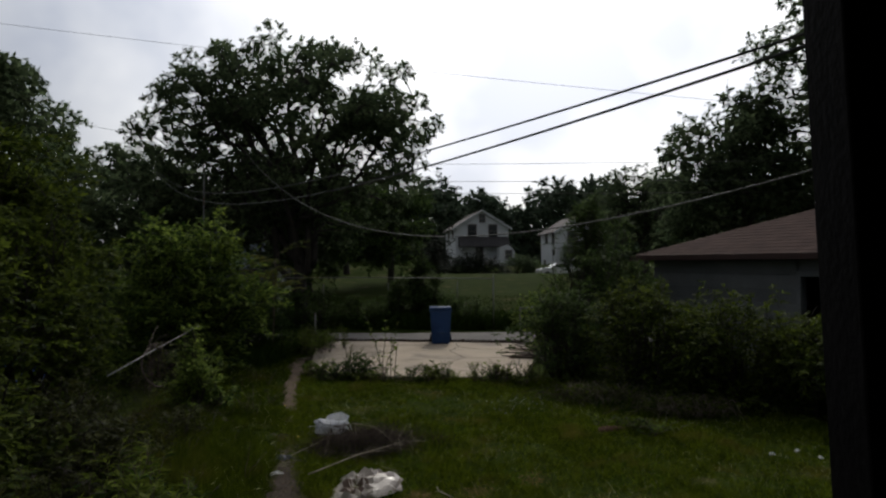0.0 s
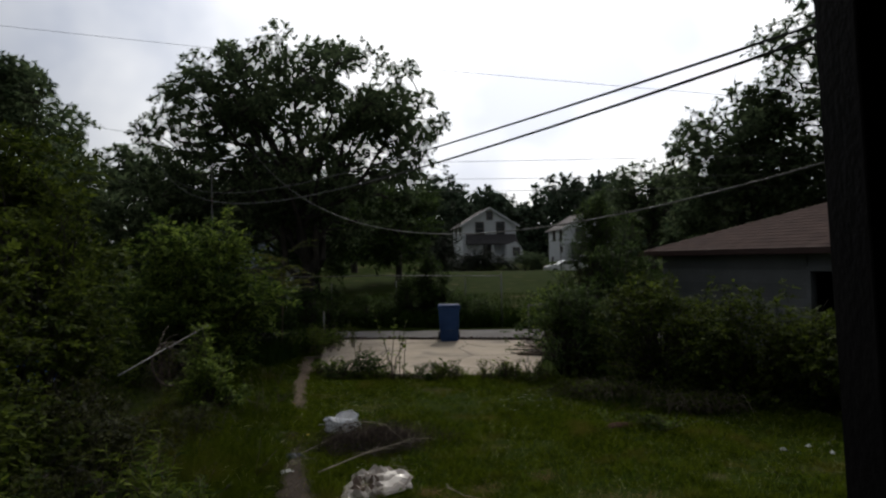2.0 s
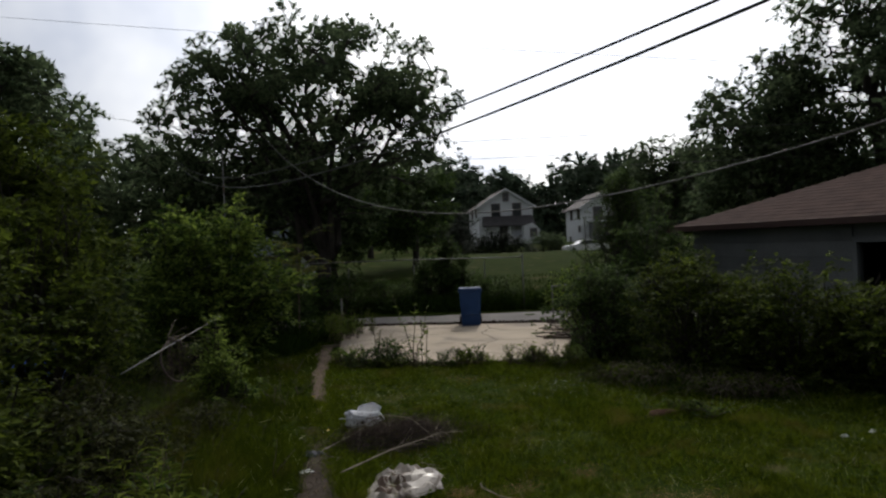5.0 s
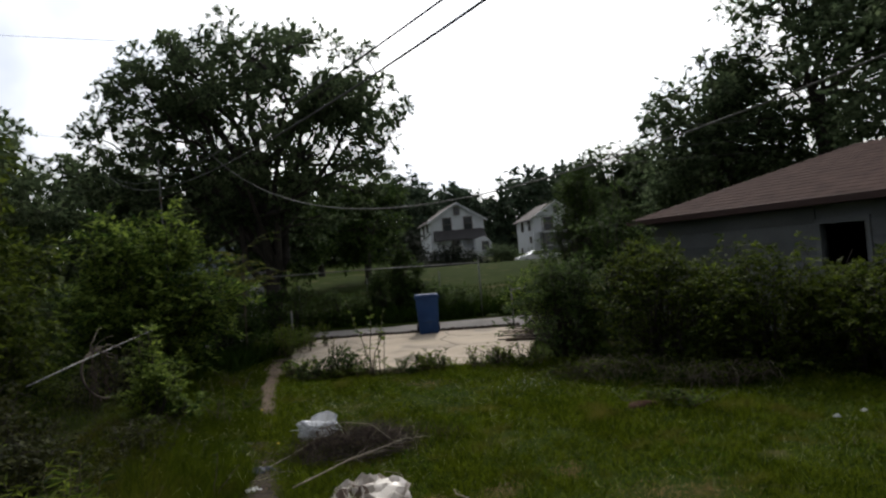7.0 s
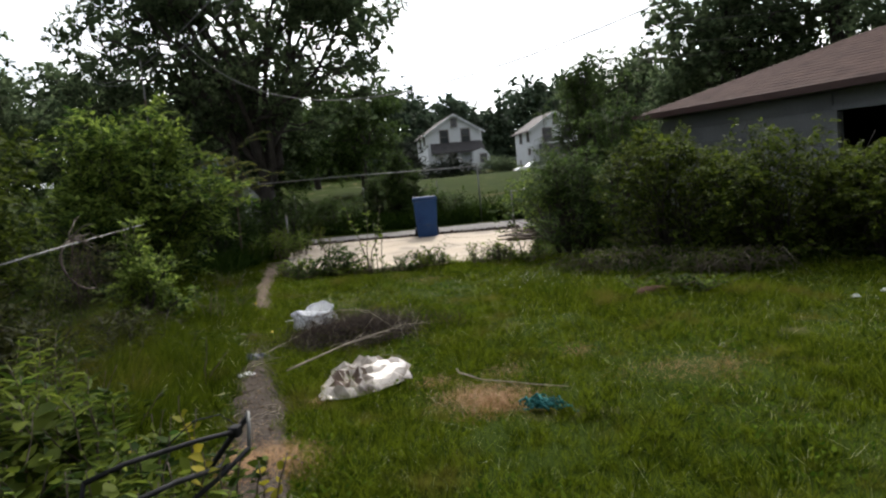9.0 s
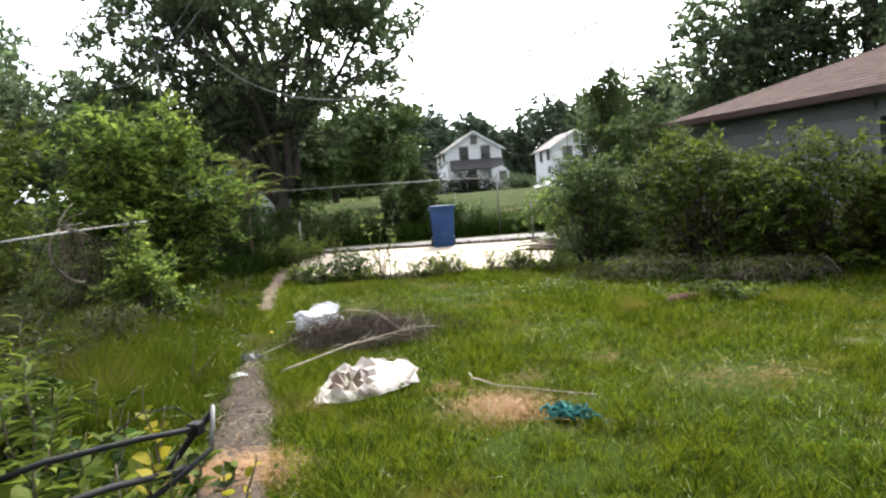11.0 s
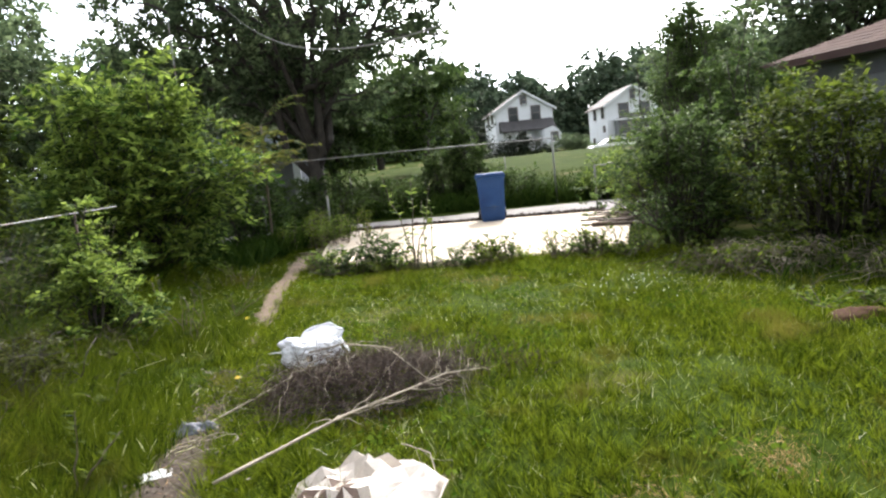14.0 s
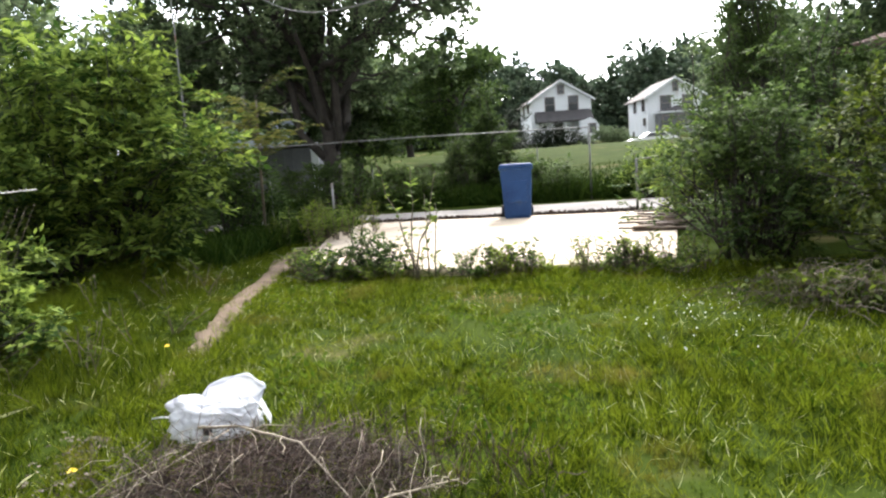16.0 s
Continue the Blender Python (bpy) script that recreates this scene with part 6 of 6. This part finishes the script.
def weed(name, x, y, h, leaf, label, seed, leaves=26, size=0.12, aspect=0.2, group="", stems=3, spread=0.10, category="weed"):
    rng = np.random.default_rng(seed)
    z0 = float(gz(x, y))
    w = empty(name, x, y, z0)
    V = []
    for s in range(stems):
        tip = np.array([rng.normal(0, spread), rng.normal(0, spread), h * rng.uniform(0.7, 1.05)])
        p = limb_path(rng, rng.normal(0, 0.03, 3) * np.array([1, 1, 0]), tip, 7, 0.05, 0.03)
        tube("stem", p, np.linspace(0.007 if h < 0.8 else 0.012, 0.003, 7), M_TWIG, w, sides=4)
        t = rng.uniform(0.25, 1.0, leaves)
        q = np.stack([np.interp(t, np.linspace(0, 1, 7), p[:, i]) for i in range(3)], 1)
        a = rng.uniform(0, 6.28, leaves)
        way = np.stack([np.cos(a), np.sin(a), 0.5 + 0 * a], 1) * 1.6
        V.append(leaf_hex(rng, q, size * rng.uniform(0.5, 1.15, leaves), aspect, way, 0.25, 0.5))
    poly_mesh("foliage", np.concatenate(V), 6, leaf, w)
    return tagged(w, label, category, group)


rr = random.Random(17)
for i in range(84):
    x = -4.0 + 5.2 * rr.random()
    weed("weed", x, 13.85 + rr.uniform(-0.3, 0.25) + max(0, -3.2 - x) * 0.7, rr.uniform(0.12, 0.42), (M_LEAF_HEDGE, M_LEAF_LIGHT, M_LEAF_YELLOW_GREEN)[i % 3], "small leafy weed at the slab's broken edge", 200 + i,
         rr.randint(10, 24), rr.uniform(0.05, 0.09), rr.uniform(0.25, 0.55), "weeds at the slab's edge", rr.randint(3, 6), rr.uniform(0.08, 0.2))
weed("sapling", -3.0, 14.2, 0.85, M_LEAF_SUMAC, "spindly sapling with sparse reddish leaves", 231, 14, 0.08, 0.5, "weeds at the slab's edge", 4, 0.16, "sapling")
weed("sapling", -2.07, 13.75, 1.4, M_LEAF_LIGHT, "spindly sapling with sparse bright leaves", 232, 22, 0.11, 0.6, "weeds at the slab's edge", 3, 0.24, "sapling")
weed("sapling", -1.9, 13.85, 1.1, M_LEAF_HEDGE, "spindly sapling with sparse dark leaves", 234, 14, 0.09, 0.5, "weeds at the slab's edge", 2, 0.1, "sapling")
bush("shrub", -2.75, 14.0, 0.55, 0.55, 0.25, M_LEAF_HEDGE, "low leafy shrub at the slab's edge", 233, clumps=20, per=110, size=0.06, r=(0.12, 0.22), group="weeds at the slab's edge")
for i in range(20):
    weed("weed", -5.0 + rr.uniform(-0.5, 0.6), 17.0 + rr.uniform(-0.9, 1.6), rr.uniform(0.5, 0.85), M_LEAF_YELLOW_GREEN if i % 2 else M_LEAF_LIGHT, "tall thin grassy weed at the end of the path", 240 + i, 26, 0.13, 0.14, "weeds at the path's end", 6, 0.12)
for i in range(22):
    y = 3.4 + 2.6 * rr.random()
    x = float(path_x(y)) - 0.75 - 1.5 * rr.random()
    weed("weed", x, y, rr.uniform(0.45, 0.85), M_LEAF_VINE if i % 2 else M_LEAF_LIGHT, "tall narrow-leaved weed beside the path", 260 + i, 30, 0.15, 0.17, "weeds beside the porch", 4, 0.14)
for i in range(9):
    y = 3.3 + 2.2 * rr.random()
    x = float(path_x(y)) - 0.7 - 1.4 * rr.random()
    weed("vine", x, y, rr.uniform(0.4, 0.75), M_LEAF_VINE, "broad-leaved climbing vine in the weeds", 290 + i, 12, 0.13, 0.95, "weeds beside the porch", 4, 0.25)
for i in range(16):
    weed("weed", 2.42 + 0.6 * rr.random() - (0.4 if i < 5 else 0), 9.65 + 0.35 * rr.random() + (0.3 if i < 5 else 0), rr.uniform(0.08, 0.18), (M_LEAF_LIGHT, M_LEAF_BUSH, M_LEAF_HEDGE)[i % 3], "small leafy weed on a dirt mound", 310 + i, 14, 0.06, 0.5, "weeds on the mound", 4, 0.14)


for i in range(16):
    y = 3.9 + 1.2 * rr.random()
    weed("vine", -1.35 - 0.55 * rr.random() - 0.2 * (y - 4), y, rr.uniform(0.55, 0.95), M_LEAF_VINE, "bright broad-leaved vine among the weeds", 330 + i, 18, 0.10, 0.75, "weeds beside the porch", 4, 0.2)


for i, (yx, yy, yh) in enumerate(((-0.68, 4.45, 0.5), (-0.56, 4.62, 0.5), (-1.23, 5.31, 0.5), (-1.36, 5.18, 0.5), (-0.80, 4.40, 0.5), (-1.32, 4.84, 0.52))):
    weed("vine", yx + 0.02, yy, yh * 1.05, M_LEAF_YELLOW if i % 3 else M_LEAF_VINE, "yellowing heart-leaved vine beside the folding cart", 360 + i, 5, 0.075, 0.95, "yellowing vines", 2, 0.08)


for i in range(9):
    weed("weed", -1.08 + 0.5 * rr.random(), 3.85 + 0.45 * rr.random(), rr.uniform(0.34, 0.56), (M_LEAF_LIGHT, M_LEAF_VINE)[i % 2], "narrow-leaved weed growing through the folding cart", 380 + i, 20, 0.11, 0.22, "weeds beside the porch", 4, 0.12)


for i in range(16):
    weed("weed", -1.5 + 0.85 * rr.random(), 3.95 + 0.85 * rr.random(), rr.uniform(0.34, 0.58), (M_LEAF_VINE, M_LEAF_LIGHT)[i % 2], "broad-leaved weed growing round the folding cart", 700 + i, 18, rr.uniform(0.08, 0.13), rr.uniform(0.3, 0.6), "weeds beside the porch", 4, 0.13)
for i in range(12):
    weed("weed", -1.12 + 0.42 * rr.random(), 3.75 + 0.5 * rr.random(), rr.uniform(0.38, 0.6), (M_LEAF_VINE, M_LEAF_LIGHT, M_LEAF_YELLOW_GREEN)[i % 3], "leafy weed in front of the folding cart", 760 + i, 22, rr.uniform(0.07, 0.12), rr.uniform(0.25, 0.7), "weeds beside the porch", 4, 0.13)
for i in range(10):
    weed("weed", -1.25 + 0.35 * rr.random(), 3.45 + 0.55 * rr.random(), rr.uniform(0.55, 0.75), (M_LEAF_YELLOW_GREEN, M_LEAF_VINE)[i % 2], "tall leafy weed in front of the folding cart", 790 + i, 24, rr.uniform(0.08, 0.12), rr.uniform(0.25, 0.6), "weeds beside the porch", 4, 0.12)
for i, (wx, wy, wh) in enumerate(((-1.95, 5.0, 0.95), (-2.1, 5.25, 0.9), (-1.28, 4.6, 0.82), (-1.4, 4.75, 0.75), (-1.75, 4.7, 0.85), (-2.3, 5.6, 0.8), (-1.05, 4.35, 0.62), (-2.0, 4.5, 0.9))):
    weed("goldenrod", wx, wy, wh, M_LEAF_YELLOW_GREEN, "tall yellow-green goldenrod stalk thick with narrow leaves", 730 + i, 46, 0.12, 0.2, "goldenrod beside the path", 3, 0.07)


def coil(x, y, r, seed):
    """A loose coil of dead vine lying on the path."""
    rng = np.random.default_rng(seed)
    t = np.linspace(0, 2 * math.pi * 1.6, 26)
    k = r * (1 + 0.25 * np.sin(2.3 * t + seed))
    p = np.stack([k * np.cos(t) * 1.3, k * np.sin(t), 0.018 + 0.018 * np.abs(np.sin(1.7 * t + seed))], 1)
    c = empty("dead_vine", x, y, float(gz(x, y)), rng.uniform(0, 360))
    tube("strand", p, 0.0026, M_TWIG if seed % 2 else M_DEAD, c, sides=5)
    tagged(c, "loose coil of dry vine lying on the path", "vine", "dry vines on the path")


for i, (cx, cy, cr) in enumerate(((-1.30, 6.42, 0.13), (-1.42, 6.55, 0.09), (-1.18, 6.28, 0.10), (-1.6, 7.0, 0.08), (-1.75, 7.75, 0.12), (-1.95, 8.05, 0.10))):
    coil(cx, cy, cr, 40 + i)


def fronds():
    """A young tree of heaven: long feathered fronds that arch from a thin stem."""
    rng = np.random.default_rng(77)
    f = empty("tree_of_heaven", -5.95, 17.1, 0.0)
    T, V = Tubes(), []
    stem = np.array([(0, 0, -0.05), (0.03, 0, 0.9), (0.05, 0.02, 1.9), (0.1, 0, 2.6)])
    T.add(stem, [0.03, 0.025, 0.018, 0.01], 6)
    for i in range(26):
        a = rng.uniform(0, 6.28)
        z = rng.uniform(1.4, 2.65)
        L = rng.uniform(0.75, 1.1)
        p0 = np.array([0.07, 0, z])
        p1 = p0 + np.array([math.cos(a), math.sin(a), rng.uniform(0.0, 0.55)]) * L
        p = curve_pts(p0, p1, -0.14, 0, 8)
        T.add(p, np.linspace(0.006, 0.002, 8), 3)
        t = np.repeat(np.linspace(0.2, 1, 13), 2)
        q = np.stack([np.interp(t, np.linspace(0, 1, 8), p[:, k]) for k in range(3)], 1)
        way = unit(p1 - p0)
        side = np.cross(way, [0, 0, 1])
        s = np.tile([1, -1], 13)[:, None]
        V.append(leaf_quads(rng, q, 0.17, 0.28, side[None] * s * 2.5 + way * 0.8, 0.5, 0.2))
    T.done("stem", M_TWIG, f)
    poly_mesh("foliage", np.concatenate(V), 4, M_LEAF_SUMAC, f)
    tagged(f, "young tree with long feathered reddish-green fronds", "sapling", "shrubs along the fence")


fronds()


def vine_pile(x, y, rx, ry, seed, label):
    rng = np.random.default_rng(seed)
    b = empty("vine_heap", x, y, 0.0)
    T = Tubes()
    P = Tubes()
    for i in range(260):
        a, r = rng.uniform(0, 6.28), math.sqrt(rng.uniform())
        p0 = np.array([rx * r * math.cos(a), ry * r * math.sin(a), 0.03])
        d = rng.normal(0, 1, 3) * np.array([0.35, 0.3, 0.0])
        (P if i % 8 == 0 else T).add(curve_pts(p0, p0 + d, -rng.uniform(0.05, 0.28), 0.02, 6, rng), 0.0032, 3)
    T.done("tangle", M_TWIG, b)["kind"] = "stuff"
    P.done("tangle", M_DEAD, b, "pale dry vine stems")["kind"] = "stuff"
    n = 1500
    Q = np.stack([rng.normal(0, rx * 0.5, n), rng.normal(0, ry * 0.5, n), rng.uniform(0.02, 0.28, n)], 1)
    poly_mesh("foliage", leaf_quads(rng, Q, rng.uniform(0.04, 0.08, n), 0.5), 4, M_LEAF_BUSH, b)
    tagged(b, label, "vine heap", "heaps of vines")


for i in range(34):
    y = 5.6 + 9.0 * rr.random() ** 1.1
    x = float(path_x(y)) - 0.35 - 1.7 * rr.random()
    weed("weed", x, y, rr.uniform(0.22, 0.48), (M_LEAF_BUSH, M_GRASS_TALL)[i % 2], "leafy stalk standing in the long grass", 600 + i, 16, rr.uniform(0.06, 0.11), rr.uniform(0.18, 0.4), "weeds in the long grass", rr.randint(2, 4), 0.12)


def dandelion(x, y, h):
    d = empty("dandelion", x, y, float(gz(x, y)))
    tube("stem", [(0, 0, 0), (0.01, 0, h * 0.6), (0, 0.01, h)], 0.0025, M_LEAF_LIGHT, d, sides=4)
    bm = bmesh.new()
    for ring, (r, z, n) in enumerate(((0.020, 0.0, 14), (0.013, 0.006, 10), (0.006, 0.011, 6))):
        for i in range(n):
            a = 2 * math.pi * i / n + ring
            ca, sa = math.cos(a), math.sin(a)
            v = [bm.verts.new((-0.002 * sa, 0.002 * ca, h)), bm.verts.new((r * ca - 0.003 * sa, r * sa + 0.003 * ca, h + z)), bm.verts.new((r * ca + 0.003 * sa, r * sa - 0.003 * ca, h + z)), bm.verts.new((0.002 * sa, -0.002 * ca, h))]
            bm.faces.new(v)
    part("petals", bm, M_FLOWER, d)
    tagged(d, "small yellow dandelion flower in the grass", "flower", "dandelions")


for fx, fy in ((-1.98, 8.57), (-2.9, 10.4)):
    dandelion(fx, fy, 0.16)


def dirt_patch():
    bm = bmesh.new()
    n, rings = 22, 5
    c = bm.verts.new((2.15, 9.78, float(gz(2.15, 9.78)) + 0.05))
    prev = None
    rr_ = random.Random(2)
    for r in range(1, rings + 1):
        row = []
        for i in range(n):
            a = 2 * math.pi * i / n
            k = r / rings * (1 + 0.22 * math.sin(3 * a + 1) + rr_.uniform(-0.06, 0.06))
            x, y = 2.15 + 0.23 * k * math.cos(a), 9.78 + 0.12 * k * math.sin(a)
            row.append(bm.verts.new((x, y, float(gz(x, y)) + (0.045 * (1 - r / rings) + 0.01 if r < rings else -0.02) + rr_.uniform(0, 0.015))))
        for i in range(n):
            if prev:
                bm.faces.new((prev[i], row[i], row[(i + 1) % n], prev[(i + 1) % n]))
            else:
                bm.faces.new((c, row[i], row[(i + 1) % n]))
        prev = row
    tagged(part("dirt_mound", bm, M_REDSOIL, smooth=True), "low mound of bare red-brown dirt in the lawn", "dirt mound")


dirt_patch()


def hanging_vines():
    """Dead vine on the rail: one thick loop, bare stems that radiate from its knot, thin strands hanging behind."""
    rng = np.random.default_rng(19)
    v = empty("hanging_vine", -4.05, 8.42, 0.0)
    def curve(p, n=14):
        t = np.linspace(0, 1, n)[:, None]
        p = [np.array(q, float) for q in p]
        return (1 - t) ** 3 * p[0] + 3 * t * (1 - t) ** 2 * p[1] + 3 * t * t * (1 - t) * p[2] + t ** 3 * p[3]
    tube("loop", curve([(0.03, 0, 1.34), (-0.02, -0.34, 1.22), (0.05, -0.10, 0.78), (0.02, 0.30, 0.78)]), np.linspace(0.017, 0.009, 14), M_TWIG, v, sides=6)
    for i in range(9):
        a = rng.uniform(-0.9, 1.3)
        L = rng.uniform(0.25, 0.6)
        tip = (0.10 * rng.normal(), L * math.cos(a), 1.33 - L * math.sin(a) * 0.8)
        tube("stem", curve_pts((0.02, 0, 1.34), tip, -0.04, 0.012, 6, rng), np.linspace(0.009, 0.003, 6), M_TWIG, v, sides=5)
    for i in range(16):
        y = rng.uniform(-0.1, 0.65)
        z1 = rng.uniform(0.5, 0.85)
        tube("strand", curve_pts((-0.31 * y, y, 1.32), (-0.31 * y + rng.normal(0, 0.08), y + rng.normal(0, 0.1), z1), 0.0, 0.02, 6, rng), 0.003, M_BRUSH, v, sides=3)
    tagged(v, "bare brown vine looped over the fence rail", "vine", "heaps of vines")


hanging_vines()
vine_pile(2.1, 12.2, 0.75, 0.4, 401, "heap of bare tangled vines at the foot of shrubs")
vine_pile(3.5, 11.3, 0.65, 0.4, 402, "heap of bare tangled vines at the foot of shrubs")
vine_pile(-4.35, 9.7, 0.4, 0.5, 403, "tangle of bare vines hanging by the fence")
